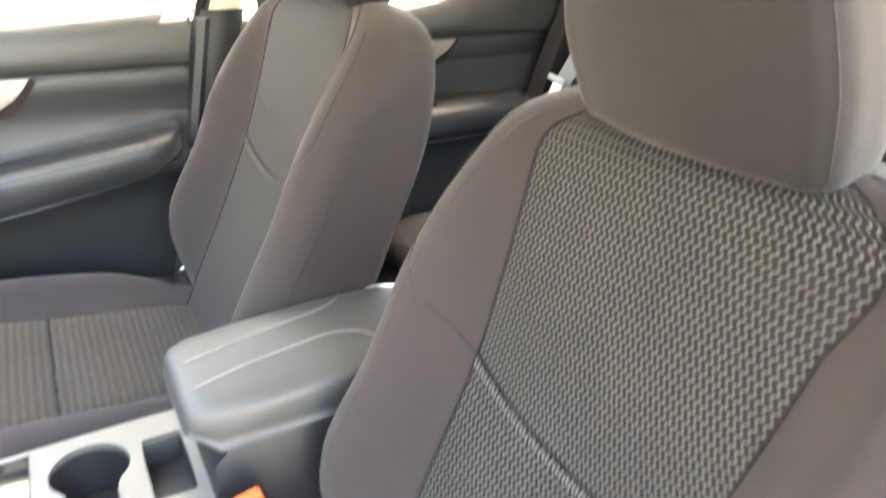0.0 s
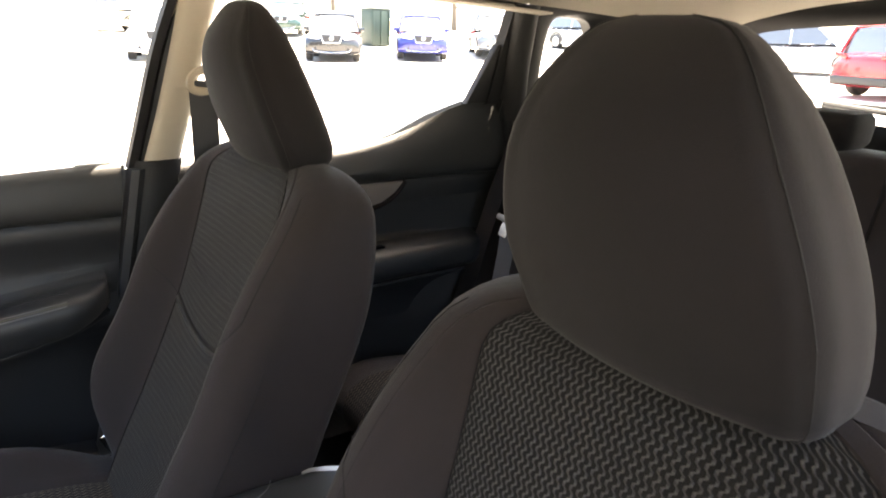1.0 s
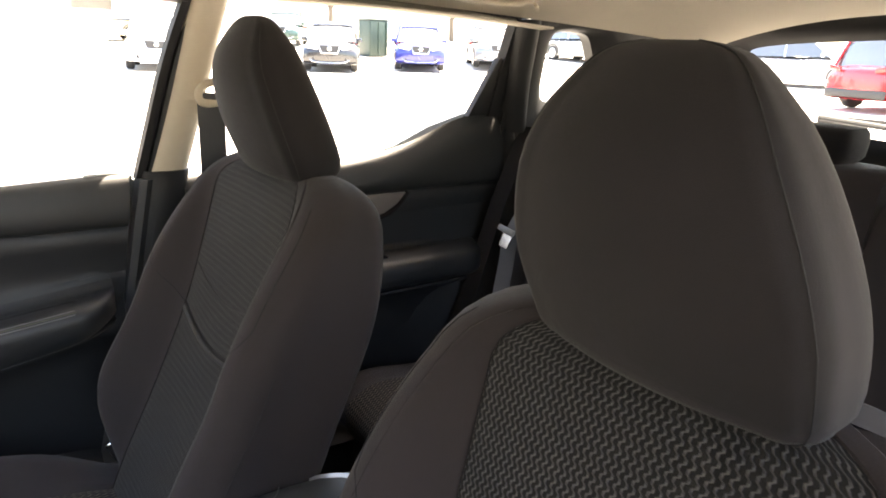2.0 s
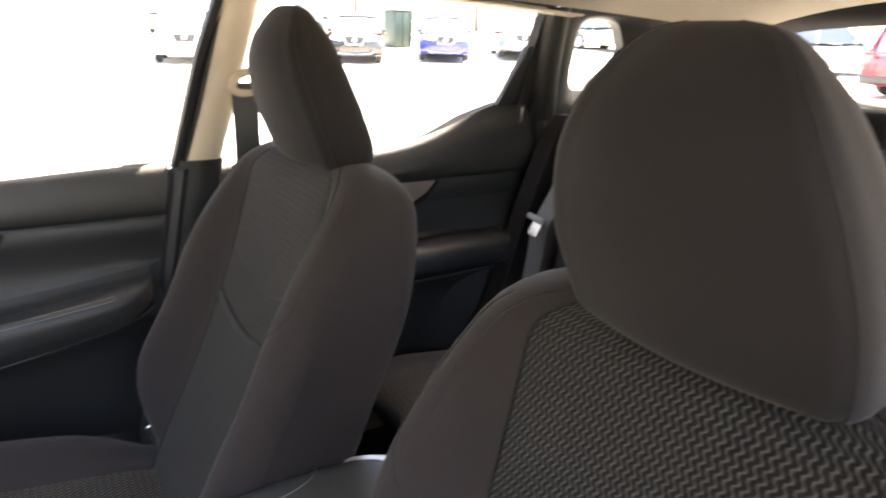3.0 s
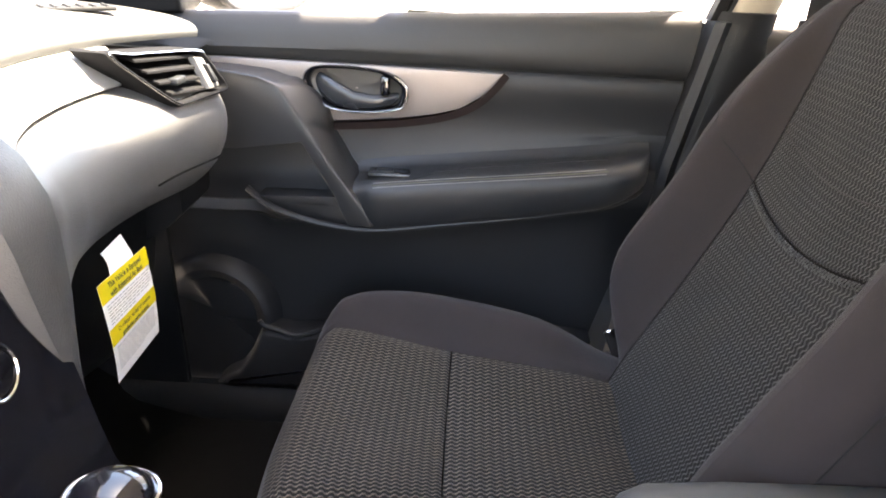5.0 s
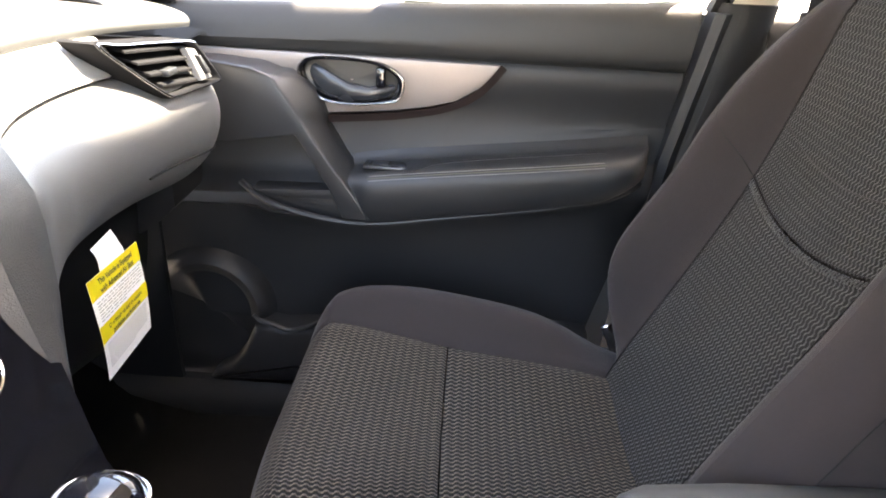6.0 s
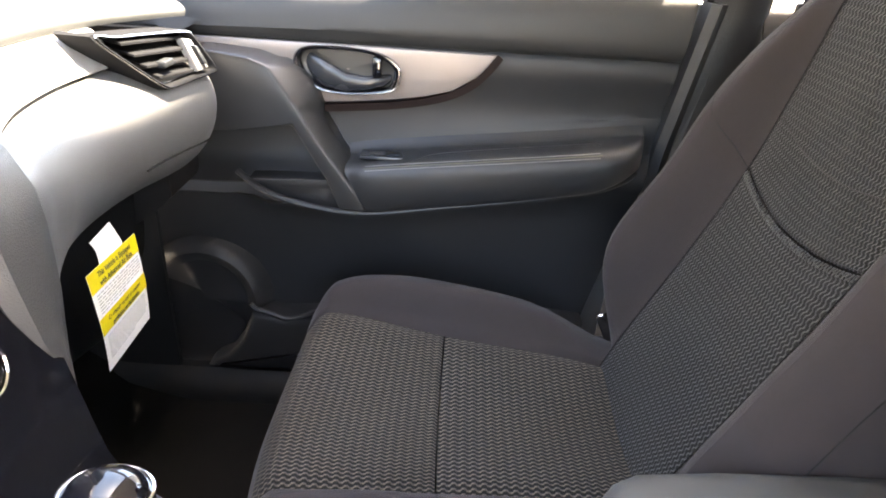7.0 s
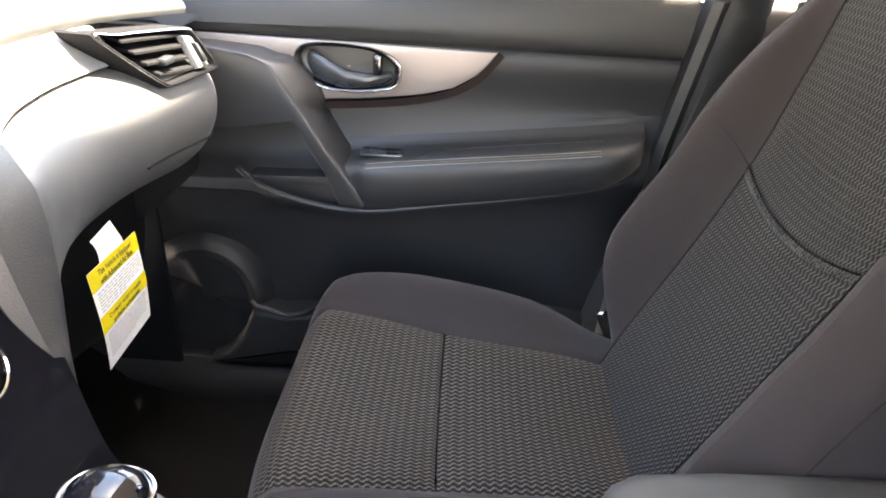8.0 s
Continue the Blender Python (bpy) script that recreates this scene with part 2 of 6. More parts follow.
M_DOOR = plastic("door_vinyl", (0.0135, 0.0141, 0.0155), 0.45, 520, 0.35, 0.15, leather=True, spec=0.38)
M_DOORTOP = plastic("soft_door_top", (0.0195, 0.0197, 0.0196), 0.50, 480, 0.35, 0.15, leather=True, spec=0.4)
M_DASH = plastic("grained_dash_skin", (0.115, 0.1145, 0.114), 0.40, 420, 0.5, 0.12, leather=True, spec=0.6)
# dash skin darkened: the shade on the stack side is put into the colour
M_STACK = plastic("shaded_stack_skin", (0.052, 0.0515, 0.0515), 0.45, 420, 0.5, 0.12, leather=True)
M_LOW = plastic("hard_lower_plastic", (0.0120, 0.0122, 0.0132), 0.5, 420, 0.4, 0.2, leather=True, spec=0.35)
M_ARM = plastic("armrest_vinyl", (0.0165, 0.0171, 0.0183), 0.45, 560, 0.35, 0.15, leather=True, spec=0.4)
M_LID = plastic("console_lid_vinyl", (0.040, 0.0405, 0.039), 0.50, 560, 0.3, 0.12, leather=True, spec=0.4)
M_WELT = plastic("light_welt_thread", (0.072, 0.0705, 0.069), 0.8, 900, 0.4, 0.3)
M_CONSOLE = plastic("pale_satin_console", (0.090, 0.086, 0.078), 0.42, 300, 0.1, 0.06, metal=0.2)
M_STITCH = plastic("grey_thread", (0.20, 0.195, 0.19), 0.8, 900, 0.2)
M_DECOR = plastic("brushed_taupe_trim", (0.225, 0.192, 0.175), 0.38, 300, 0.12, 0.12, metal=0.35)
M_EDGE = plastic("dark_brown_edge", (0.0085, 0.0040, 0.0036), 0.5, 300, 0.1, spec=0.1)
M_CHROME = plastic("satin_chrome", (0.62, 0.62, 0.62), 0.16, 300, 0.02, 0.05, metal=1.0)
M_SILVER = plastic("silver_console_trim", (0.45, 0.44, 0.425), 0.40, 300, 0.1, 0.06, metal=0.35)
M_GREYTRIM = plastic("grey_satin_trim", (0.20, 0.20, 0.20), 0.38, 300, 0.1, 0.06, metal=0.3)
M_SATIN = plastic("satin_black_mirror_plastic", (0.009, 0.0092, 0.0098), 0.65, 400, 0.2, 0.15, spec=0.12)
M_LEVER = plastic("smooth_dark_lever", (0.018, 0.0195, 0.022), 0.25, 300, 0.05, 0.1)
M_RECESS = plastic("grey_recess_plastic", (0.036, 0.034, 0.031), 0.4, 400, 0.1, 0.1)
M_VENT = plastic("dark_vent_plastic", (0.010, 0.010, 0.011), 0.70, 400, 0.1, 0.1, spec=0.06)
# darker copy of the dash skin that holds back windscreen glare on the top
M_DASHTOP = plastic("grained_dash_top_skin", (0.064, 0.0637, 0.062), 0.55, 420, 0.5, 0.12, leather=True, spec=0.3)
M_PIANO = plastic("gloss_black", (0.006, 0.006, 0.008), 0.10, 300, 0.0, 0.1, coat=0.5)
M_BEIGE = plastic("beige_pillar_plastic", (0.41, 0.36, 0.28), 0.6, 600, 0.25, 0.08)
M_LINER = plastic("headliner_cloth", (0.42, 0.38, 0.31), 0.95, 1300, 0.5, 0.08, spec=0.1)
M_RUBBER = plastic("rubber_seal", (0.012, 0.012, 0.013), 0.55, 300, 0.1, spec=0.25)
M_SEALGREY = plastic("painted_door_jamb", (0.0185, 0.0200, 0.0222), 0.45, 200, 0.05, 0.1, spec=0.35)
M_CARPET = plastic("black_carpet", (0.0066, 0.0065, 0.0066), 0.95, 900, 1.0, 0.4, spec=0.1)
M_BELT = plastic("grey_webbing", (0.085, 0.085, 0.088), 0.6, 1200, 0.4, 0.12)
M_BELTD = plastic("dark_webbing", (0.030, 0.032, 0.036), 0.6, 1200, 0.4, 0.12)
M_GLASS = pane_mat("window_glass")
M_SCREEN = pane_mat("tinted_windscreen_glass", (0.70, 0.75, 0.74))
M_PAPER = paper_mat("sheet_paper")
M_TAG = plastic("white_card", (0.88, 0.88, 0.87), 0.6, 300, 0.05, 0.04)
M_YELLOW = plastic("yellow_card", (0.78, 0.62, 0.01), 0.6, 300, 0.05, 0.05)
M_INK = plastic("grey_print", (0.42, 0.42, 0.42), 0.7, 300, 0.0)
M_INKD = plastic("black_print", (0.05, 0.05, 0.03), 0.7, 300, 0.0)
M_SEAM = plastic("black_thread", (0.006, 0.006, 0.006), 0.9, 900, 0.2)
M_RED = plastic("red_release_button", (0.75, 0.10, 0.03), 0.4, 300, 0.05)
M_BODY = plastic("car_body_paint", (0.10, 0.11, 0.12), 0.3, 200, 0.0, 0.05, coat=0.6)


# ---- front seats ----
def back_net(cx, trim=0.0):
    """The rings of a seat back, from low to high: front middle, bolster, side, back and round again."""
    mid = [(0.56, -0.03), (0.62, -0.055), (0.683, -0.083), (0.80, -0.140), (0.93, -0.198), (1.04, -0.238), (1.147, -0.272), (1.20, -0.288)]
    half = [(0.56, 0.190), (0.62, 0.190), (0.66, 0.208), (0.70, 0.235), (0.75, 0.260), (0.80, 0.271), (0.87, 0.268), (0.985, 0.268), (1.08, 0.258), (1.147, 0.240), (1.20, 0.22)]
    inner = [(0.56, 0.130), (0.68, 0.136), (0.80, 0.138), (0.93, 0.143), (1.04, 0.155), (1.147, 0.165), (1.20, 0.165)]
    crest = [(0.56, -0.026), (0.62, -0.014), (0.66, 0.008), (0.70, 0.036), (0.74, 0.061), (0.78, 0.074), (0.82, 0.075), (0.90, 0.068), (0.985, 0.065), (1.06, 0.048), (1.13, 0.020), (1.20, 0.0)]
    rear = [(0.56, -0.15), (0.65, -0.197), (0.825, -0.275), (0.988, -0.344), (1.07, -0.364), (1.153, -0.372), (1.20, -0.370)]
    zs = list(np.linspace(0.56, 0.9285, 19)) + list(np.linspace(0.9300, 1.125, 12)) + [1.140, 1.152, 1.162, 1.170, 1.175, 1.178]
    net = []
    for z in zs:
        e = max(0.0, (z - 1.125) / 0.053)
        s = math.sqrt(max(0.0, 1 - min(e, 0.995) ** 2))
        w, wi, h, yi, yb = (lerp(t, z) for t in (half, inner, crest, mid, rear))
        wi *= 0.35 + 0.65 * s if e else 1
        w = w - 0.085 * (1 - s)
        yc = (yi + yb) / 2
        row = []
        wc = w - 0.045
        for a in np.linspace(0, 1, 11):
            row.append((wi * a, yi + 0.006 * a * a))
        for a in np.linspace(0, 1, 10)[1:]:
            q = a * a * (3 - 2 * a)
            row.append((wi + (wc - wi) * a, yi + 0.006 + (h - 0.006) * q))
        for a in np.linspace(0, math.pi / 2, 7)[1:]:
            row.append((wc + 0.045 * math.sin(a), yi + h - 0.05 * (1 - math.cos(a))))
        y0 = yi + h - 0.05
        for a in np.linspace(0, 1, 6)[1:]:
            row.append((w - 0.006 * a, y0 + (yb + 0.028 - y0) * a))
        for a in np.linspace(0, math.pi / 2, 5)[1:]:
            row.append((w - 0.006 - 0.04 * (1 - math.cos(a)), yb + 0.028 - 0.028 * math.sin(a)))
        for a in np.linspace(0, 1, 6)[1:]:
            row.append(((w - 0.046) * (1 - a), yb))
        row = [(x, yc + (y - yc) * (0.25 + 0.75 * s)) for x, y in row]
        # the cross seam sags between the bolsters
        dip = [0.024 * (1 - (x / wi) ** 2) * math.exp(-((z - 0.929) / 0.055) ** 2) if i < 11 and wi > 0.1 else 0.0 for i, (x, y) in enumerate(row)]
        full = [(x, y + 0.45 * d, z - d) for (x, y), d in zip(row, dip)]
        # trim draws the bolster of one side in over the woven panel
        pull = [trim * min(1.0, max(0.0, (1.16 - z) / 0.07)) * (min(1.0, x / wi) if x <= wi else max(0.0, (w - x) / (w - wi))) if wi > 0.05 else 0.0 for x, y in row]
        ring = [(cx + x, y, zz) for x, y, zz in full] + [(cx - x + p, y + 0.6 * p, zz) for (x, y, zz), p in zip(full[::-1][1:], pull[::-1][1:])]
        net.append(ring)
    return np.array(net)


def cushion_net(cx):
    """The rings of a seat cushion from its rear to its front edge."""
    top = [(-0.16, 0.600), (-0.08, 0.612), (0.0, 0.627), (0.18, 0.640), (0.28, 0.650), (0.35, 0.655), (0.40, 0.645), (0.44, 0.62)]
    half = [(-0.16, 0.235), (0.0, 0.255), (0.2, 0.262), (0.35, 0.262), (0.44, 0.245)]
    inner = [(-0.16, 0.125), (0.0, 0.135), (0.18, 0.152), (0.30, 0.170), (0.44, 0.180)]
    crest = [(-0.16, 0.010), (-0.06, 0.006), (0.05, 0.040), (0.2, 0.055), (0.30, 0.045), (0.38, 0.020), (0.44, 0.0)]
    ys = list(np.linspace(-0.16, 0.1751, 14)) + list(np.linspace(0.1769, 0.352, 9)) + [0.358, 0.370, 0.381, 0.389, 0.395, 0.398, 0.400]
    net = []
    for y in ys:
        e = max(0.0, (y - 0.345) / 0.055)
        s = math.sqrt(max(0.0, 1 - min(e, 0.99) ** 2))
        w, wi, h, zt = (lerp(t, y) for t in (half, inner, crest, top))
        zb = 0.47
        zc = 0.53
        row = []
        w -= 0.02 * (1 - s)
        wc = w - 0.05
        for a in np.linspace(0, 1, 11):
            row.append((wi * a, zt + 0.004 * a * a - 0.004 * math.cos(a * 3)))
        for a in np.linspace(0, 1, 9)[1:]:
            q = a * a * (3 - 2 * a)
            row.append((wi + (wc - wi) * a, zt + 0.008 + (h - 0.008) * q))
        for a in np.linspace(0, math.pi / 2, 7)[1:]:
            row.append((wc + 0.05 * math.sin(a), zt + h - 0.05 * (1 - math.cos(a))))
        z0 = zt + h - 0.05
        for a in np.linspace(0, 1, 5)[1:]:
            row.append((w - 0.01 * a, z0 + (zb - z0) * a))
        for a in np.linspace(0, 1, 4)[1:]:
            row.append(((w - 0.01) * (1 - a), zb))
        row = [(x, zc + (z - zc) * (0.15 + 0.85 * s)) for x, z in row]
        bow = max(0.0, min(1.0, (y - 0.12) / 0.26))
        ring = [(cx + x, y - 0.010 * bow * (x / w) ** 2, z) for x, z in row] + [(cx - x, y - 0.034 * bow * (x / w) ** 2, z) for x, z in row[::-1][1:]]
        net.append(ring)
    return np.array(net)


def headrest_net(cx, z0=1.165, z1=1.388, y0=-0.272, width=0.132, rear=1.0):
    """The rings of a head restraint: wedge-shaped in side view, arched from the front."""
    net = []
    shape = [(0.30, 1.0), (0.40, 0.978), (0.50, 0.938), (0.60, 0.882), (0.70, 0.805), (0.80, 0.700), (0.87, 0.602), (0.93, 0.500), (0.97, 0.400), (0.99, 0.290), (1.0, 0.16)]
    for t, hi in [(v, 1.0) for v in (0, 0.012, 0.035, 0.07, 0.14, 0.22, 0.30)] + [(v, lerp(shape, v)) for v in (0.36, 0.42, 0.48, 0.55, 0.62, 0.69, 0.76, 0.82, 0.87, 0.91, 0.945, 0.97, 0.985, 0.994, 1.0)]:
        z = z0 + (z1 - z0) * t
        lo = math.sqrt(max(0.0, 1 - max(0, (0.07 - t) / 0.07) ** 2)) if t < 0.07 else 1.0
        w = width * (0.94 + 0.06 * math.sin(min(t / 0.35, 1) * math.pi / 2)) * (0.88 + 0.12 * lo) * hi
        yf = y0 + 0.032 * math.sin(min(1, t / 0.85) * math.pi * 0.66) - 0.035 * max(0, (t - 0.62) / 0.38) ** 2
        yb = y0 - rear * lerp([(0, 0.084), (0.1, 0.098), (0.3, 0.088), (0.6, 0.070), (0.85, 0.056), (1.0, 0.046)], t)
        yf += 0.020 * t
        yb += 0.020 * t
        yc = (yf + yb) / 2
        d = (yf - yb) / 2 * (0.75 + 0.25 * lo) * min(1.0, hi * 1.5) ** 0.8
        r = min(0.045, d * 0.85, w * 0.33)
        cr, ck, ce = min(0.026, 0.25 * w), min(0.016, 0.3 * d), min(0.026, 0.5 * d)
        row = []
        for a in np.linspace(0, 1, 9):
            row.append(((w - cr) * a, d - ck * a * a))
        for a in np.linspace(0, math.pi / 2, 6)[1:]:
            row.append((w - cr + cr * math.sin(a), d - ck - ce * (1 - math.cos(a))))
        for a in np.linspace(0, 1, 5)[1:]:
            row.append((w, d - ck - ce + (-d + r - d + ck + ce) * a))
        for a in np.linspace(0, math.pi / 2, 6)[1:]:
            row.append((w - r * (1 - math.cos(a)), -d + r - r * math.sin(a)))
        for a in np.linspace(0, 1, 6)[1:]:
            row.append(((w - r) * (1 - a), -d))
        net.append([(cx + x, yc + y, z) for x, y in row] + [(cx - x, yc + y, z) for x, y in row[::-1][1:]])
    return np.array(net)


def cap(bm_ring):
    bm = bmesh.new()
    bm.faces.new([bm.verts.new(p) for p in bm_ring[:-1]])
    return bm


def front_seat(cx, label, trim=0.0):
    seat = thing("car_seat", label, "car seat", (cx, 0.05, 0.36), group="front seats")
    B = back_net(cx, trim)
    n = B.shape[1] - 1
    K = B.shape[0] - 1
    kz = 18
    fi, fc, fs = 10, 19, 34
    o = -1.0
    full = np.concatenate([B[:, n - fi:n], B[:, 0:fi + 1]], 1)
    m = full.shape[1] - 1
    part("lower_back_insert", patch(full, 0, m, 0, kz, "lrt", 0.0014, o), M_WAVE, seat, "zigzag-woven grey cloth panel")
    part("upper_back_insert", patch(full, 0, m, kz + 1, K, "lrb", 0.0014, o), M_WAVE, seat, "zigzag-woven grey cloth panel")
    high = lambda p: 1.0 if p[2] > 0.975 else 0.0
    for a, b, e in ((fi, fc, "lr"), (n - fc, n - fi, "lr")):
        only = (lambda p, c=cx: 1.0 if abs(p[0] - c) < lerp([(0.56, 0.14), (0.93, 0.145), (1.15, 0.175), (1.18, 0.1)], p[2]) or p[2] > 0.975 else 0.0)
        part("back_bolster", patch(B, a, b, 0, K, e, 0.0018, o, only), M_KNIT, seat)
    for a, b in ((fc, fs), (n - fs, n - fc)):
        part("side_panel", patch(B, a, b, 0, K, "lr", 0.0014, o, high), M_KNIT, seat)
    part("back_panel", merge(patch(B, fs, n - fs, 0, K, "lr", 0.003, o), cap(B[K][::-1])), M_KNIT, seat)
    part("back_base", cap(B[0]), M_SHELL, seat)
    # welt along the cross seam
    line = [B[18][i] + np.array((0, -0.002, 0.003)) for i in range(n - fi, n)] + [B[18][i] + np.array((0, -0.002, 0.003)) for i in range(0, fi + 1)]
    part("cross_seam", tube(line, 0.0006, 6), M_KNIT2, seat)

    def seam_point(a, b):
        """A point a along the cross seam, b of a row below it."""
        t = a * (len(line) - 1)
        k0 = min(int(t), len(line) - 2)
        cols = list(range(n - fi, n)) + list(range(0, fi + 1))
        hi_p = B[18][cols[k0]] * (1 - t + k0) + B[18][cols[k0 + 1]] * (t - k0)
        lo_p = B[17][cols[k0]] * (1 - t + k0) + B[17][cols[k0 + 1]] * (t - k0)
        return hi_p * (1 - b) + lo_p * b + np.array((0, 0.0008, 0.0002))
    strokes = [tube([seam_point(a, 0.05), seam_point(min(1.0, a + 0.006), 0.24), seam_point(a, 0.42)], 0.0009, 5) for a in np.linspace(0.01, 0.985, 58)]
    part("welt", merge(*strokes), M_WELT, seat, "row of lighter stitched strokes")
    for i0 in (fi, n - fi):
        part("insert_seam", tube([B[k][i0] + np.array((0, 0.0002, 0)) for k in range(1, len(B) - 3)], 0.0007, 6, side=(0, 1, 0)), M_KNIT2, seat)
    # the bolster seam climbs from the welt's end over the crest to the shoulder
    for side in (1, -1):
        up = []
        for k in range(18, len(B) - 4):
            fi_k = fi + (fc + 2 - fi) * min(1.0, max(0.0, (B[k][fi][2] - 0.929) / 0.080)) ** 0.85
            a0 = int(fi_k)
            q = fi_k - a0
            ia, ib = (a0, a0 + 1) if side > 0 else (n - a0, n - a0 - 1)
            up.append(B[k][ia] * (1 - q) + B[k][ib] * q + np.array((0.0, 0.0003, 0.0)))
        part("bolster_seam", tube(up, 0.0007, 6, side=(0, 1, 0)), M_SEAM, seat)
        low = [B[k][fc + 6 if side > 0 else n - fc - 6] + np.array((0.0004 * side, 0.0003, 0)) for k in range(2, 22)]
        part("side_seam", tube(low, 0.0007, 6, side=(0, 1, 0)), M_SEAM, seat)
    dip = [(cx + 0.138 * a, lerp([(0.93, -0.198), (1.04, -0.238)], 0.998 - 0.025 * (1 - a * a)) + 0.0008 + 0.006 * a * a, 0.998 - 0.025 * (1 - a * a)) for a in np.linspace(-1, 1, 17)]
    part("pattern_seam", tube(dip, 0.0008, 6), M_KNIT, seat)
    C = cushion_net(cx)
    n2, K2 = C.shape[1] - 1, C.shape[0] - 1
    ci, cs = 10, 28
    fullc = np.concatenate([C[:, n2 - ci:n2], C[:, 0:ci + 1]], 1)
    mc = fullc.shape[1] - 1
    part("rear_cushion_insert", patch(fullc, 0, mc, 0, 13, "lrt", 0.0035, 1.0), M_WAVE_LIT, seat, "zigzag-woven grey cloth panel")
    part("front_cushion_insert", patch(fullc, 0, mc, 14, 26, "lrbt", 0.0035, 1.0), M_WAVE_LIT, seat, "zigzag-woven grey cloth panel")
    part("cushion_front_roll", patch(fullc, 0, mc, 26, K2, "b", 0.004, 1.0), M_KNIT, seat)
    for a, b in ((ci, cs), (n2 - cs, n2 - ci)):
        part("cushion_bolster", patch(C, a, b, 0, K2, "l" if a == ci else "r", 0.0035, 1.0), M_KNIT, seat)
    part("cushion_underside", merge(patch(C, cs, n2 - cs, 0, K2, "", 0, 1.0), cap(C[0]), cap(C[K2])), M_SHELL, seat)
    head = headrest_net(cx)
    nh, Kh = head.shape[1] - 1, head.shape[0] - 1
    hi = 11
    fullh = np.concatenate([head[:, nh - hi:nh], head[:, 0:hi + 1]], 1)
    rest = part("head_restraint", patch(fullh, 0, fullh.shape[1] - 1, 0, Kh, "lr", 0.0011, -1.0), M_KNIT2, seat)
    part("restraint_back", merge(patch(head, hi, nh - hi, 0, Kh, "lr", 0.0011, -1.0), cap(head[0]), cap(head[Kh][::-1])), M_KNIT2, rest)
    for s in (-1, 1):
        seam = [np.array(head[k][hi if s > 0 else nh - hi]) + (0.0004 * s, -0.0003, 0) for k in range(Kh + 1)]
        part("seam", tube(seam, 0.0006, 6, side=(0, 1, 0)), M_SEAM, rest)
        part("post", tube([(cx + 0.062 * s, -0.318, 1.12), (cx + 0.062 * s, -0.322, 1.20)], 0.0065, 12, side=(0, 1, 0)), M_CHROME, rest, "chrome post")
        part("post_collar", disc((cx + 0.062 * s, -0.318, 1.181), (0, 0, 1), 0.015, 0.014, 0.003), M_SHELL, seat)
    for s in (-1, 1):
        part("hinge_cover", rbox((0.028, 0.16, 0.11), (cx + 0.247 * s, -0.09, 0.545), 0.02, 3), M_SHELL, seat)
        part("seat_rail", rbox((0.05, 0.50, 0.05), (cx + 0.18 * s, 0.10, 0.385), 0.008), M_SHELL, seat)
        part("rail_riser", rbox((0.03, 0.34, 0.08), (cx + 0.20 * s, 0.10, 0.44), 0.01), M_SHELL, seat)
    return seat


SEAT_X, DRIVER_X = 0.380, -0.358
front_seat(SEAT_X, "charcoal cloth car seat with zigzag-woven centre panels")
driver_seat = front_seat(DRIVER_X, "charcoal cloth driver seat with zigzag-woven centre panels", 0.014)
driver_seat.location += Vector((0.0, -0.020, -0.022))
for piece in driver_seat.children:
    if piece.name.startswith("head_restraint"):
        piece.location += Vector((0.014, 0.016, -0.002))
        piece.scale = (0.935, 1.0, 1.0)

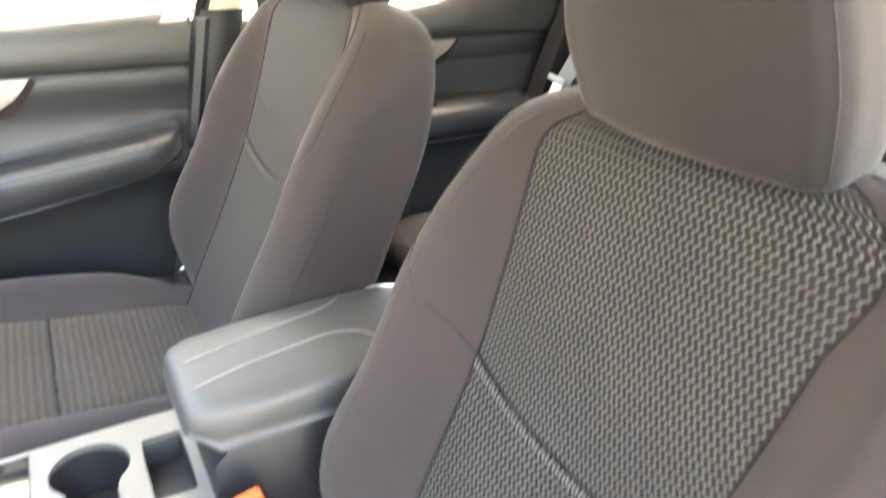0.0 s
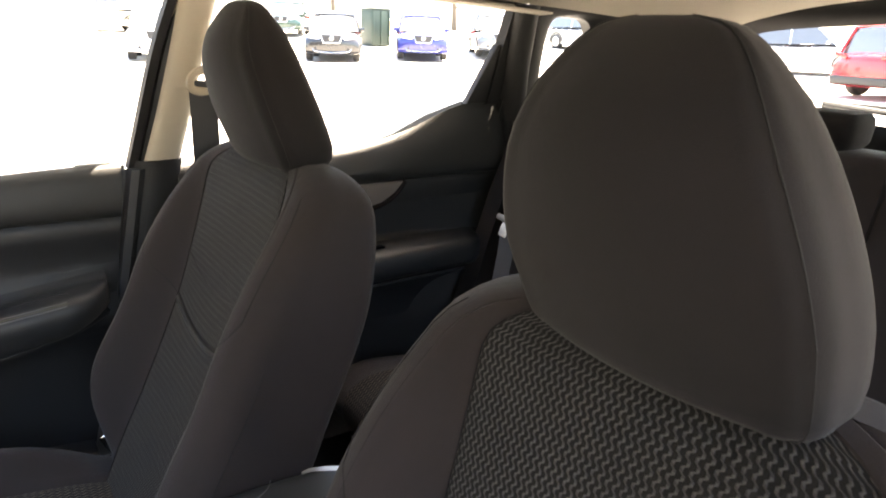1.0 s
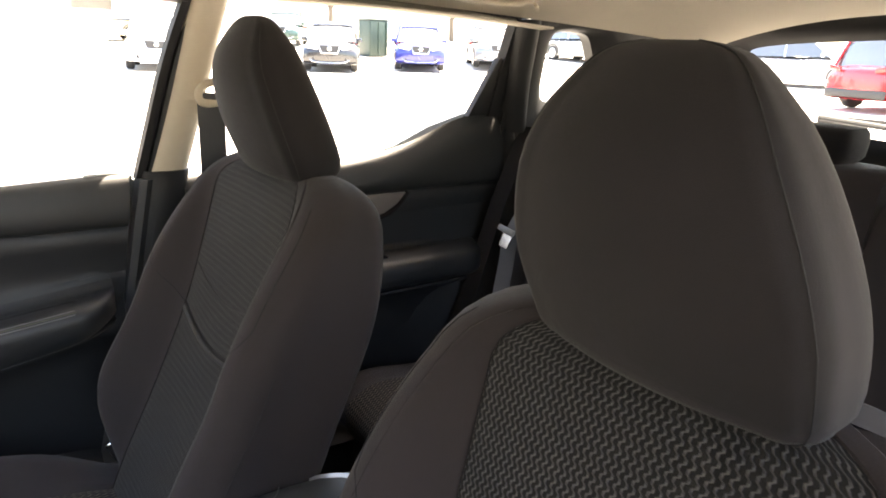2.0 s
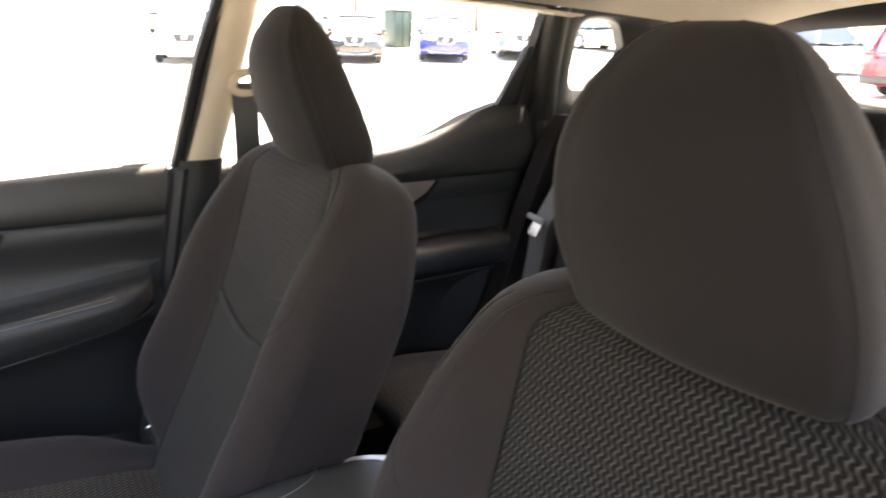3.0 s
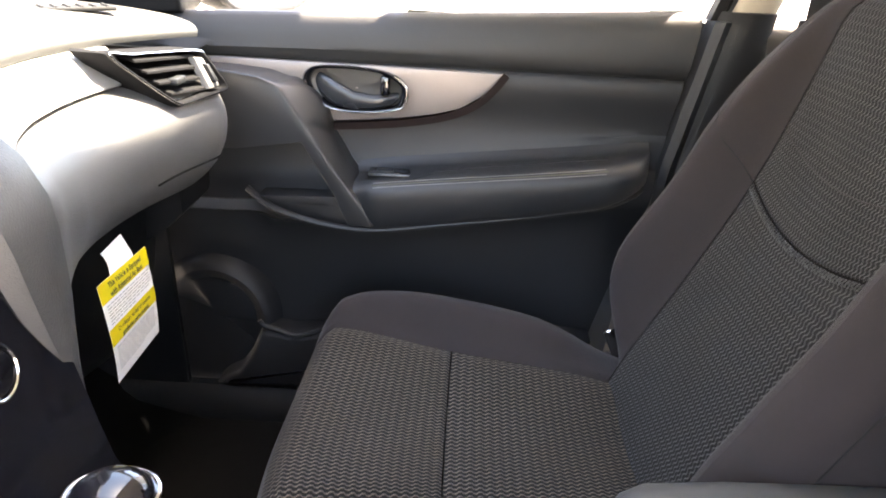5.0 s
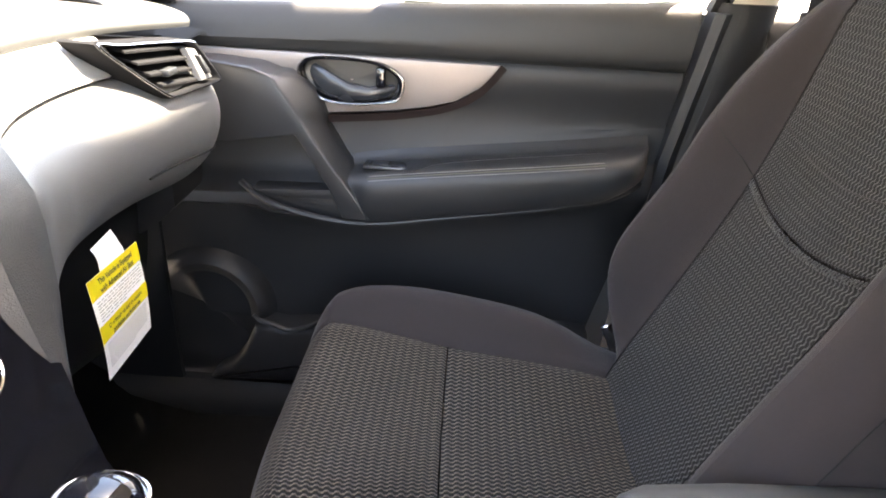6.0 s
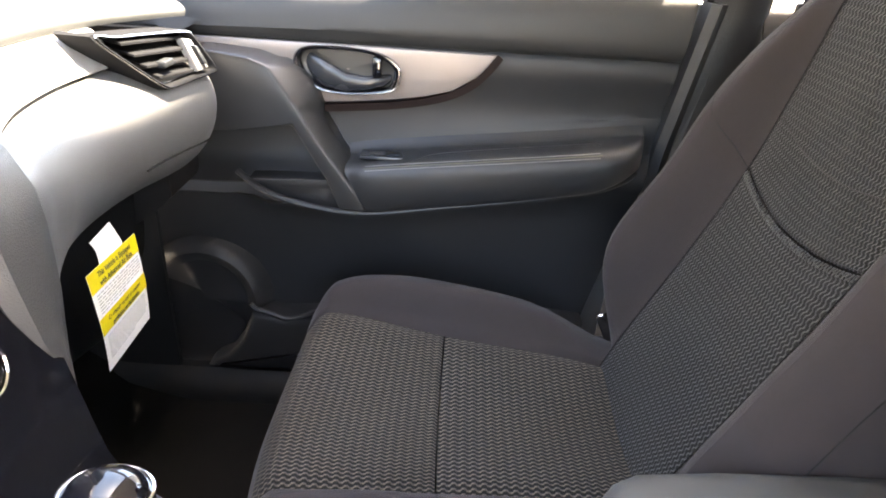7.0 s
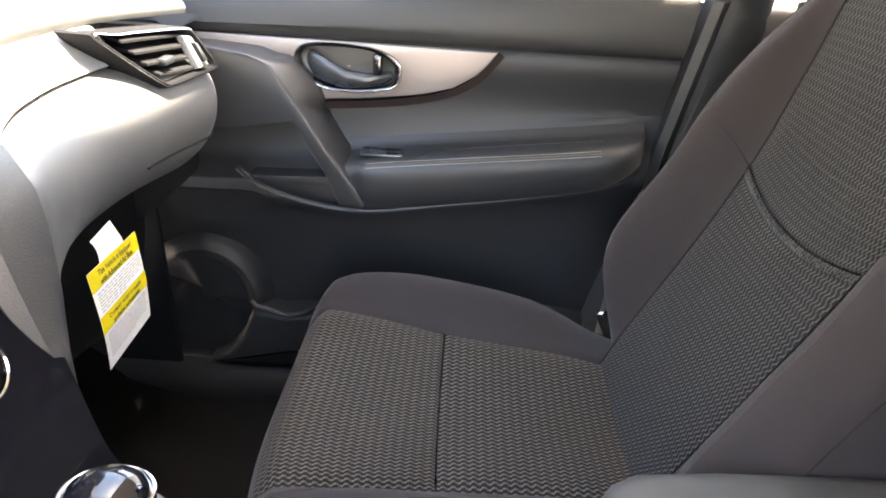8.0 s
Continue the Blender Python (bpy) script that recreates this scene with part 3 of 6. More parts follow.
# ---- rear bench ----
def rear_bench():
    seat = thing("rear_bench_seat", "charcoal cloth rear bench seat with woven centre panels", "car seat", (0, -0.8, 0.36))
    # cushions: plain bolsters round a woven centre, one net each
    for a, b, lo, hi in ((-0.66, -0.10, -0.55, -0.13), (-0.10, 0.665, 0.10, 0.555)):
        xs = list(np.linspace(a, lo, 7)) + list(np.linspace(lo, hi, 13))[1:] + list(np.linspace(hi, b, 7))[1:]
        P = []
        for y, z in smooth_line([(-1.02, 0.60), (-0.90, 0.632), (-0.70, 0.652), (-0.60, 0.664), (-0.545, 0.654), (-0.512, 0.628), (-0.508, 0.590), (-0.53, 0.550), (-0.62, 0.52)], 30):
            row = []
            for x in xs:
                e = min(x - a, b - x)
                sag = 0.026 * max(0, 1 - e / 0.05) ** 2
                dish = -0.016 * math.sin(math.pi * min(1, max(0, (x - lo) / (hi - lo)))) ** 0.7
                edge = 0.018 * max(0, 1 - e / 0.06) ** 2
                row.append((x, y - edge, z - sag + (dish if z > 0.6 else 0.3 * dish)))
            P.append(row)
        P = np.array(P)
        part("cushion_bolster", patch(P, 0, 6, 0, 29, "r", 0.003, -1.0), M_KNIT, seat)
        part("cushion_insert", patch(P, 6, 18, 0, 29, "lr", 0.003, -1.0), M_WAVE_LIT, seat, "zigzag-woven grey cloth panel")
        part("cushion_bolster", patch(P, 18, 24, 0, 29, "l", 0.003, -1.0), M_KNIT, seat)
        part("cushion_base", rbox((b - a - 0.03, 0.44, 0.14), ((a + b) / 2, -0.78, 0.50), 0.02), M_SHELL, seat)
    # backrests
    for a, b in ((-0.655, -0.12), (-0.12, 0.17), (0.17, 0.665)):
        rings = []
        for z, yf, yb in [(0.60, -0.93, -1.06), (0.70, -0.935, -1.09), (0.85, -0.975, -1.14), (1.0, -1.02, -1.19), (1.12, -1.06, -1.215), (1.165, -1.08, -1.215), (1.185, -1.105, -1.205), (1.19, -1.13, -1.19)]:
            top = 1.0 if z < 1.15 else 0.97
            c, h = (a + b) / 2, (b - a) / 2 * top - 0.003
            ring = []
            for t in np.linspace(-1, 1, 11):
                ring.append((c + h * t, yf - 0.03 * abs(t) ** 6, z))
            for t in np.linspace(1, -1, 7):
                ring.append((c + h * t, yb + 0.02 * abs(t) ** 6, z))
            rings.append(ring)
        part("backrest", loft(rings), M_KNIT, seat)
        if b - a > 0.4:
            c = (a + b) / 2
            Q = [[(c + 0.13 * t, y + 0.004, z) for t in np.linspace(-1, 1, 5)] for z, y in ((0.66, -0.93), (0.75, -0.946), (0.85, -0.973), (1.0, -1.018), (1.10, -1.05))]
            part("back_insert", sheet(Q, 0.0, -1.0), M_KNIT, seat)
            for e in (0, -1):
                part("back_seam", tube([row[e] for row in Q], 0.0015, 6, side=(0, 1, 0)), M_SEAM, seat)
            part("back_seam", tube([(c + 0.13 * t, -0.958, 0.80) for t in (-1, 0, 1)], 0.0025, 6), M_SEAM, seat)
    # low folding head restraints: a flat-topped pad with a tapered underside
    for c, w in ((-0.40, 0.125), (0.055, 0.100), (0.42, 0.125)):
        rings = []
        for z, k, yf, yb in ((1.172, 0.70, -1.140, -1.185), (1.185, 0.86, -1.118, -1.200), (1.200, 0.98, -1.108, -1.212), (1.228, 1.0, -1.106, -1.216), (1.240, 0.985, -1.110, -1.214), (1.248, 0.94, -1.120, -1.206), (1.250, 0.80, -1.135, -1.190)):
            cy, hy = (yf + yb) / 2, (yf - yb) / 2
            rings.append([(c + w * k * abs(math.cos(t)) ** 0.35 * (1 if math.cos(t) > 0 else -1), cy + hy * abs(math.sin(t)) ** 0.45 * (1 if math.sin(t) > 0 else -1), z) for t in np.linspace(0, 2 * math.pi, 41)[:-1]])
        part("head_restraint", loft(rings), M_KNIT2, seat)
    return seat


rear_bench()


# ---- floor, roof, pillars, body shell ----
fl = []
for y in np.linspace(1.02, -1.95, 24):
    fl.append([(x, y, 0.335 + (0.10 * math.exp(-(x / 0.16) ** 2)) + (0.22 * max(0, (y - 0.72) / 0.3) if y > 0.72 else 0) + (0.10 if y < -1.15 else 0) + 0.004 * math.sin(9 * x + 7 * y)) for x in np.linspace(-0.74, 0.74, 30)])
solo("floor", sheet(fl, 0.03, 1.0), M_CARPET, "black carpeted cabin floor", "floor", kind="structure")

RH = lambda x, y: 1.505 - 0.09 * (abs(x) / 0.62) ** 2.6 + lerp([(-2.0, -0.09), (-1.5, -0.035), (-0.6, 0.015), (0.0, 0.02), (0.45, -0.02)], y)
rf = [[(x, y, RH(x, y)) for x in np.linspace(-0.60, 0.60, 21)] for y in np.linspace(-1.62, 0.302, 22)]
solo("ceiling", sheet(rf, 0.02, -1.0), M_LINER, "beige cloth headliner", "ceiling", kind="structure")
rf2 = [[(x * 1.06, y, RH(x, y) + 0.055) for x in np.linspace(-0.62, 0.62, 17)] for y in np.linspace(-1.80, 0.322, 18)]
solo("roof_panel", sheet(rf2, 0.012, 1.0), M_BODY, "dark grey painted steel roof skin", "car roof", kind="structure")


def side_x(z):
    """The cabin side leans inward above the sill."""
    return 0.775 - 0.30 * max(0.0, z - 1.10)


def strip(name, pts, width_fn, mat, label, category, thick=0.035, mirror=False, parent=None, n=18, outward=-1.0):
    """A pillar cover: a strip along the cabin side, centred on (y, z) points, round in section."""
    line = smooth_line(pts, n)
    P = []
    for k, (y, z) in enumerate(line):
        w = width_fn(k / (n - 1))
        P.append([(side_x(z) - 0.012 - thick * math.sqrt(max(0, 1 - t * t)), y + w * t, z) for t in np.linspace(-1, 1, 11)])
    P = np.array(P)
    if mirror:
        P = P * (-1, 1, 1)
    bm = sheet(P, 0.004, outward if not mirror else -outward)
    return part(name, bm, mat, parent) if parent else solo(name, bm, mat, label, category, kind="structure")


for mir in (False, True):
    strip("upper_pillar", [(-0.226, 1.092), (-0.252, 1.20), (-0.280, 1.33), (-0.310, 1.47)], lambda t: 0.036 - 0.003 * t, M_BEIGE, "beige plastic upper centre pillar cover", "pillar", 0.030, mir)
    strip("lower_pillar", [(-0.165, 0.42), (-0.180, 0.75), (-0.205, 0.98), (-0.226, 1.114)], lambda t: 0.075 - 0.030 * t, M_SHELL, "black plastic lower centre pillar cover", "pillar", 0.036, mir)
    strip("front_pillar", [(0.90, 1.06), (0.70, 1.20), (0.48, 1.36), (0.30, 1.465)], lambda t: 0.040, M_BEIGE, "beige plastic windscreen pillar cover", "pillar", 0.03, mir)
    strip("rear_pillar", [(-1.045, 1.16), (-1.020, 1.28), (-1.005, 1.42)], lambda t: 0.034, M_SHELL, "black plastic rear door pillar cover", "pillar", 0.055, mir)
    strip("side_rail", [(0.34, 1.462), (0.1, 1.475), (-0.4, 1.482), (-0.9, 1.468), (-1.0, 1.463)], lambda t: 0.03, M_LINER, "beige cloth roof side rail", "roof rail", 0.04, mir)
    s = -1 if mir else 1
    # painted outer skin of the windscreen pillar
    P = [[(s * x, y, 1.487 - (y - 0.30) * 0.66 + dz) for x, dz in ((0.655, 0.012), (0.69, 0.016), (0.73, 0.006), (0.755, -0.02))] for y in np.linspace(0.30, 0.92, 10)]
    solo("front_pillar_skin", sheet(P, 0.02, 1.0 * s), M_BODY, "dark grey painted windscreen pillar skin", "pillar", kind="structure")
    # roof side rail between headliner and door openings
    P = [[(s * x, y, z + lerp([(-1.7, -0.075), (-0.9, -0.015), (-0.4, 0), (0.45, -0.02)], y)) for x, z in ((0.575, 1.428), (0.615, 1.426), (0.645, 1.434), (0.665, 1.450), (0.690, 1.465), (0.735, 1.482), (0.70, 1.535))] for y in np.linspace(-1.02, 0.32, 20)]
    solo("roof_rail_trim", sheet(P, 0.004, 1.0 * s), M_LINER, "beige roof rail trim above the doors", "roof rail", kind="structure")
    # quarter panel behind the rear door with its small window opening
    ring = smooth_line([(-1.128, 1.234), (-1.108, 1.262), (-1.100, 1.32), (-1.097, 1.380), (-1.114, 1.398), (-1.165, 1.400), (-1.212, 1.394), (-1.240, 1.365), (-1.262, 1.322), (-1.225, 1.275), (-1.172, 1.233)], 32, True)
    outer = smooth_line([(-1.02, 1.14), (-1.015, 1.28), (-1.02, 1.44), (-1.20, 1.43), (-1.50, 1.40), (-1.72, 1.20), (-1.62, 1.08), (-1.25, 1.08)], 32, True)
    qp = thing("quarter_panel", "black plastic rear quarter trim with a small fixed window", "quarter trim", (0.70 * s, -1.25, 1.08), kind="structure")
    P = []
    for t in np.linspace(0, 1, 7):
        P.append([(s * (side_x(z) - 0.02 - 0.028 * math.sin(t * math.pi * 0.9) ** 0.7), y, z) for y, z in [ring[i % 32] * (1 - t) + outer[i % 32] * t for i in range(33)]])
    part("trim", sheet(P, 0.004, 1.0 * s), M_SHELL, qp)
    P = [[(s * (side_x(z) - 0.02 + d), y, z) for y, z in [ring[i % 32] for i in range(33)]] for d in (0.0, 0.03)]
    part("reveal", sheet(P, 0.003, -1.0 * s), M_SHELL, qp)
    P = [[(s * (side_x(z) + 0.012), y, z) for y, z in [ring[i % 32] * f + np.array((-1.170, 1.32)) * (1 - f) for i in range(33)]] for f in (1.02, 0.02)]
    g = part("pane", sheet(P, 0, -1.0 * s), M_GLASS, qp)
    g.visible_shadow = False
    # lower cargo side and wheel house
    P = [[(s * x, y, z) for x, z in ((0.70, 1.10), (0.69, 1.02), (0.66, 0.90), (0.64, 0.70), (0.66, 0.42))] for y in np.linspace(-1.04, -1.86, 9)]
    solo("wall_cargo", sheet(P, 0.02, 1.0 * s), M_SHELL, "black plastic cargo side trim", "cargo trim", kind="structure")

for s in (1, -1):
    P = [[(s * (0.742 - 0.05 * math.sin(max(0.0, min(1.0, (-0.78 - y) / 0.26)) * math.pi / 2) * max(0.0, min(1.0, (0.98 - z) / 0.25))), y, z) for y in np.linspace(-0.64, -1.10, 12)] for z in np.linspace(0.36, 1.10, 14)]
    solo("wheel_house_trim", sheet(P, 0.01, 1.0 * s), M_LOW, "black trim over the rear wheel house beside the bench", "side trim", kind="structure")

# grab handle on the roof rail
gh = thing("grab_handle", "beige folding grab handle with a coat hook on the headliner", "grab handle", (0.520, -0.80, 1.452))
part("grip", tube(smooth_line([(0.522, -0.700, 1.456), (0.509, -0.725, 1.444), (0.506, -0.80, 1.441), (0.509, -0.865, 1.443), (0.520, -0.885, 1.452)], 18), 0.008, 10, 0.7), M_BEIGE, gh)
for y in (-0.700, -0.885):
    part("mount", rbox((0.032, 0.036, 0.022), (0.523, y, 1.454), 0.006), M_BEIGE, gh)
part("coat_hook", tube(smooth_line([(0.520, -0.905, 1.451), (0.516, -0.916, 1.440), (0.509, -0.912, 1.434), (0.504, -0.904, 1.440)], 10), 0.004, 8), M_BEIGE, gh)

# firewall, windscreen and rear end
fw = [[(x, 1.00 + 0.05 * math.cos(2 * x), z) for x in np.linspace(-0.76, 0.76, 9)] for z in np.linspace(0.33, 1.06, 6)]
solo("wall_front", sheet(fw, 0.02, 1.0), M_LOW, "black front bulkhead below the dashboard", "bulkhead", kind="structure")
ws = [[(x * (0.66 + 0.10 * (1 - t)), 1.12 - 0.83 * t - 0.06 * (x * x), 1.055 + 0.445 * t) for x in np.linspace(-1, 1, 13)] for t in np.linspace(0, 1, 9)]
solo("window_1", sheet(ws), M_SCREEN, "lightly tinted windscreen glass", "windscreen", kind="structure")
# tailgate with rear window
tg = thing("tailgate", "black trimmed tailgate with a wide rear window", "tailgate", (0, -1.85, 0.45), kind="structure")
ro = smooth_line([(-0.60, 1.18), (-0.30, 1.165), (0.0, 1.16), (0.30, 1.165), (0.60, 1.18), (0.625, 1.25), (0.585, 1.36), (0.52, 1.395), (0.25, 1.413), (0.0, 1.417), (-0.25, 1.413), (-0.52, 1.395), (-0.585, 1.36), (-0.625, 1.25)], 56, True)
oo = smooth_line([(-0.66, 1.08), (-0.30, 1.075), (0.0, 1.07), (0.30, 1.075), (0.66, 1.08), (0.70, 1.25), (0.66, 1.42), (0.56, 1.455), (0.25, 1.475), (0.0, 1.48), (-0.25, 1.475), (-0.56, 1.455), (-0.66, 1.42), (-0.70, 1.25)], 56, True)
ty = lambda x, z: -1.90 + 0.62 * (z - 1.10) * 0.75 + 0.06 * x * x
P = [[(x, ty(x, z) + 0.02 * math.sin(t * math.pi), z) for x, z in [ro[i % 56] * (1 - t) + oo[i % 56] * t for i in range(57)]] for t in np.linspace(0, 1, 6)]
part("window_surround", sheet(P, 0.01, -1.0), M_SHELL, tg)
P = [[(x, ty(x, z) - 0.02, z) for x, z in [ro[i % 56] * f + np.array((0, 1.29)) * (1 - f) for i in range(57)]] for f in (1.03, 0.02)]
g = part("rear_pane", sheet(P, 0, -1.0), M_GLASS, tg)
g.visible_shadow = False
P = [[(x, -1.88 - 0.04 * math.sin((z - 0.45) * 4), z) for x in np.linspace(-0.68, 0.68, 9)] for z in np.linspace(0.42, 1.08, 8)]
part("lower_trim", sheet(P, 0.03, 1.0), M_SHELL, tg)
wp = thing("rear_wiper", "black rear window wiper arm", "wiper", (0.0, -1.93, 1.20))
part("arm", tube([(-0.02, -1.93, 1.175), (0.20, -1.91, 1.19), (0.42, -1.885, 1.205)], 0.008, 8), M_SHELL, wp)
part("blade", rbox((0.36, 0.012, 0.022), (0.26, -1.915, 1.20), 0.004), M_RUBBER, wp)


# ---- doors ----
def ledge(y):
    """Height of the front armrest's upper edge."""
    return lerp([(0.55, 0.812), (0.40, 0.822), (0.31, 0.838), (0.20, 0.852), (0.0, 0.876), (-0.12, 0.893)], y)


def sill(y):
    return lerp([(0.75, 1.072), (0.60, 1.078), (0.23, 1.092), (-0.18, 1.112), (-0.56, 1.105), (-0.68, 1.124), (-0.76, 1.148), (-0.85, 1.19), (-0.96, 1.214)], y)


def front_door(s, label, full):
    door = thing("door_1" if s > 0 else "door_3", label, "car door", (0.76 * s, 0.25, 0.36), kind="structure")
    V = lambda x, y, z: (s * x, y, z)
    rear_y = lambda z: -0.131 - 0.115 * (z - 0.85) - (0.0 if z > 0.85 else 0.25 * (0.85 - z) * -0.5)
    o = 1.0 * s

    def net(profile, y0=0.74, n=34):
        P = []
        for k in range(n):
            t = k / (n - 1)
            row = []
            for p in profile(y0 + (-0.14 - y0) * t):
                ye = rear_y(p[1])
                y = y0 + (ye - y0) * t
                row.append(V(p[0], y, p[1]))
            P.append(row)
        return P
    upper = lambda y: smooth_line([(0.772, sill(y) - 0.012), (0.768, sill(y) - 0.003), (0.757, sill(y) - 0.002), (0.744, sill(y) - 0.018), (0.737, sill(y) - 0.05), (0.738, 1.03), (0.744, 1.016), (0.752, 1.012)], 15)
    part("upper_panel", sheet(net(upper), 0.004, o), M_DOORTOP, door, "soft grained black upper door panel")
    fade = lambda y: max(0.0, min(1.0, (-0.02 - y) / 0.075)) ** 2
    mid = lambda y: smooth_line([(0.760, 1.022), (0.748, 1.008), (0.746, 0.985), (0.754, 0.95), (0.757, 0.92), (0.753, ledge(y) + 0.032), (0.744 + 0.010 * fade(y), ledge(y) + 0.006), (0.715 + 0.038 * fade(y), ledge(y) - 0.020 - 0.02 * fade(y))], 17)
    part("middle_panel", sheet(net(mid), 0.004, o), M_DOOR, door, "dark vinyl door panel")
    low = lambda y: smooth_line([(0.705 + 0.042 * max(0.0, min(1.0, (y - 0.46) / 0.05)) + 0.044 * fade(y), ledge(y) - 0.055 + 0.03 * fade(y)), (0.728 + 0.018 * max(0.0, min(1.0, (y - 0.46) / 0.05)), ledge(y) - 0.075), (0.742, ledge(y) - 0.12), (0.750, 0.62), (0.747, 0.50), (0.742, 0.43), (0.752, 0.395)], 18)
    part("lower_panel", sheet(net(low), 0.004, o), M_LOW, door, "hard black lower door panel")
    # armrest: one padded form from the panel down to the edge strip
    rail = smooth_line([(0.715, 0.520, 0.812), (0.698, 0.471, 0.786), (0.690, 0.391, 0.768), (0.688, 0.31, 0.764), (0.690, 0.20, 0.780), (0.692, 0.09, 0.797), (0.697, -0.03, 0.818), (0.716, -0.085, 0.832), (0.738, -0.108, 0.840)], 40)
    rail_z = [(float(q[1]), float(q[2])) for q in rail]

    def arm_ring(y):
        """Section of the armrest at y: points (x, z), from the panel over the top to the underside."""
        z = ledge(y)
        q = 1.0 if y > -0.045 else max(0.10, math.sqrt(max(0, 1 - ((-0.045 - y) / 0.068) ** 2)))
        xi = 0.735 - (0.735 - 0.668) * q + 0.010 * max(0.0, min(1.0, (y - 0.312) / 0.02)) ** 2
        d = (z - lerp(rail_z, y)) * (1.0 - 0.35 * max(0.0, min(1.0, (-0.03 - y) / 0.082)) ** 1.4)
        return smooth_line([(0.753, z + 0.022), (0.736, z + 0.0125), (xi + 0.035 * q, z + 0.0095), (xi + 0.012 * q, z + 0.005), (xi + 0.001, z - 0.006), (xi, z - 0.40 * d), (xi + 0.006 * q, z - 0.78 * d), (xi + 0.021 * q, z - d), (0.753, z - d + 0.008)], 30, True)

    def on_top(x, y, lift):
        """A point on the armrest's upper face."""
        rg = arm_ring(y)
        zs = [a[1] + (b[1] - a[1]) * (x - a[0]) / (b[0] - a[0]) for a, b in zip(rg, list(rg[1:]) + [rg[0]]) if (a[0] - x) * (b[0] - x) <= 0 and abs(a[0] - b[0]) > 1e-7]
        return V(x, y, max(zs) + lift)
    ys = [0.345, 0.335, 0.325] + list(np.linspace(0.314, -0.070, 25)) + [-0.082, -0.092, -0.100, -0.106, -0.110, -0.112]
    arm = part("armrest", loft([[V(x, y, z) for x, z in arm_ring(y)] for y in ys]), M_ARM, door, "padded black vinyl armrest")
    for inset in (0.0048, 0.0125):
        bms = []
        ys = np.linspace(0.312, -0.040, 90)
        for a, b in zip(ys[:-1], ys[1:]):
            bms.append(tube([on_top(0.668 + inset, y, 0.0004) for y in (a, a + (b - a) * 0.6)], 0.0008, 5))
        part("stitching", merge(*bms), M_STITCH, arm, "grey stitching")
    part("seam", tube([on_top(0.6765, y, 0.0001) for y in np.linspace(0.315, -0.042, 30)], 0.0010, 6), M_INKD, arm)
    pad = smooth_line([(0.678, 0.262), (0.690, 0.236), (0.708, 0.206), (0.716, 0.10), (0.716, -0.02), (0.710, -0.045)], 40)
    part("pad_seam", tube([on_top(x, y, 0.0) for x, y in pad], 0.0008, 6), M_SEAM, arm)
    part("lower_edge", tube([V(q[0] - 0.003, q[1], q[2]) for q in rail], 0.0055, 8), M_ARM, door, "satin dark edge strip")
    # trim strip
    top = [(0.66, 1.013), (0.587, 1.0125), (0.45, 1.0115), (0.30, 1.0105), (0.20, 1.0095), (0.122, 1.0085)]
    bot = [(0.147, 0.976), (0.188, 0.951), (0.23, 0.940), (0.275, 0.933), (0.33, 0.927), (0.385, 0.923), (0.41, 0.948), (0.448, 0.973), (0.499, 0.985), (0.564, 0.987), (0.66, 0.987)]
    tp = plate(top + bot, lambda a, b, d: V(0.752 - d, a, b), 0.0095, 0.003)
    trim = part("decor_strip", tp, M_DECOR, door, "brushed taupe metallic strip")
    ed = smooth_line([(0.118, 1.007), (0.135, 0.984), (0.160, 0.960), (0.195, 0.942), (0.24, 0.930), (0.30, 0.921), (0.39, 0.913), (0.415, 0.911)], 24)
    rings = []
    for k, (y, z) in enumerate(ed):
        g2 = ed[min(k + 1, 23)] - ed[max(k - 1, 0)]
        nn = np.array((-g2[1], g2[0])) / (np.linalg.norm(g2) + 1e-9) * 0.0056
        rings.append([V(x, y + nn[0] * a, z + nn[1] * a) for x, a in ((0.754, -1), (0.741, -1), (0.741, 1), (0.754, 1))])
    part("strip_edge", loft(rings), M_EDGE, trim, "glossy dark brown edge")
    # inside door release
    cup = smooth_line([(0.425, 0.985), (0.418, 1.001), (0.395, 1.007), (0.345, 1.007), (0.300, 1.001), (0.272, 0.982), (0.276, 0.955), (0.300, 0.946), (0.345, 0.942), (0.385, 0.946), (0.412, 0.962)], 44, True)
    cy, cz = 0.347, 0.976
    cup_ring = lambda rows: [[V(x, cy + (y - cy) * f, cz + (z - cz) * f) for y, z in [cup[i % 44] for i in range(45)]] for x, f in rows]
    rel = part("release_bezel", sheet(cup_ring(((0.744, 1.045), (0.730, 1.04), (0.7265, 1.01), (0.727, 0.97), (0.731, 0.93), (0.7395, 0.905))), 0, -o), M_PIANO, door, "gloss black bezel of the door release")
    part("recess", sheet(cup_ring(((0.7395, 0.905), (0.7412, 0.86), (0.7415, 0.03))), 0, -o), M_RECESS, rel, "grey recess")
    ringline = [V(0.7300, cy + (y - cy) * 1.045, cz + (z - cz) * 1.045) for y, z in [cup[i % 44] for i in range(45)]]
    part("chrome_ring", tube(ringline[17:42], 0.0015, 8, side=(1, 0, 0)), M_CHROME, rel, "thin chrome rim")
    lev = []
    for y, z, h, x in [(0.412, 0.985, 0.013, 0.742), (0.400, 0.978, 0.019, 0.733), (0.380, 0.968, 0.019, 0.728), (0.350, 0.958, 0.014, 0.726), (0.320, 0.957, 0.011, 0.727), (0.292, 0.962, 0.010, 0.731), (0.281, 0.966, 0.006, 0.738)]:
        lev.append([V(x + 0.006 * math.cos(w) + 0.006, y, z + h * math.sin(w)) for w in np.linspace(0, 2 * math.pi, 13)[:-1]])
    part("release_lever", loft(lev), M_LEVER, rel, "smooth dark lever")
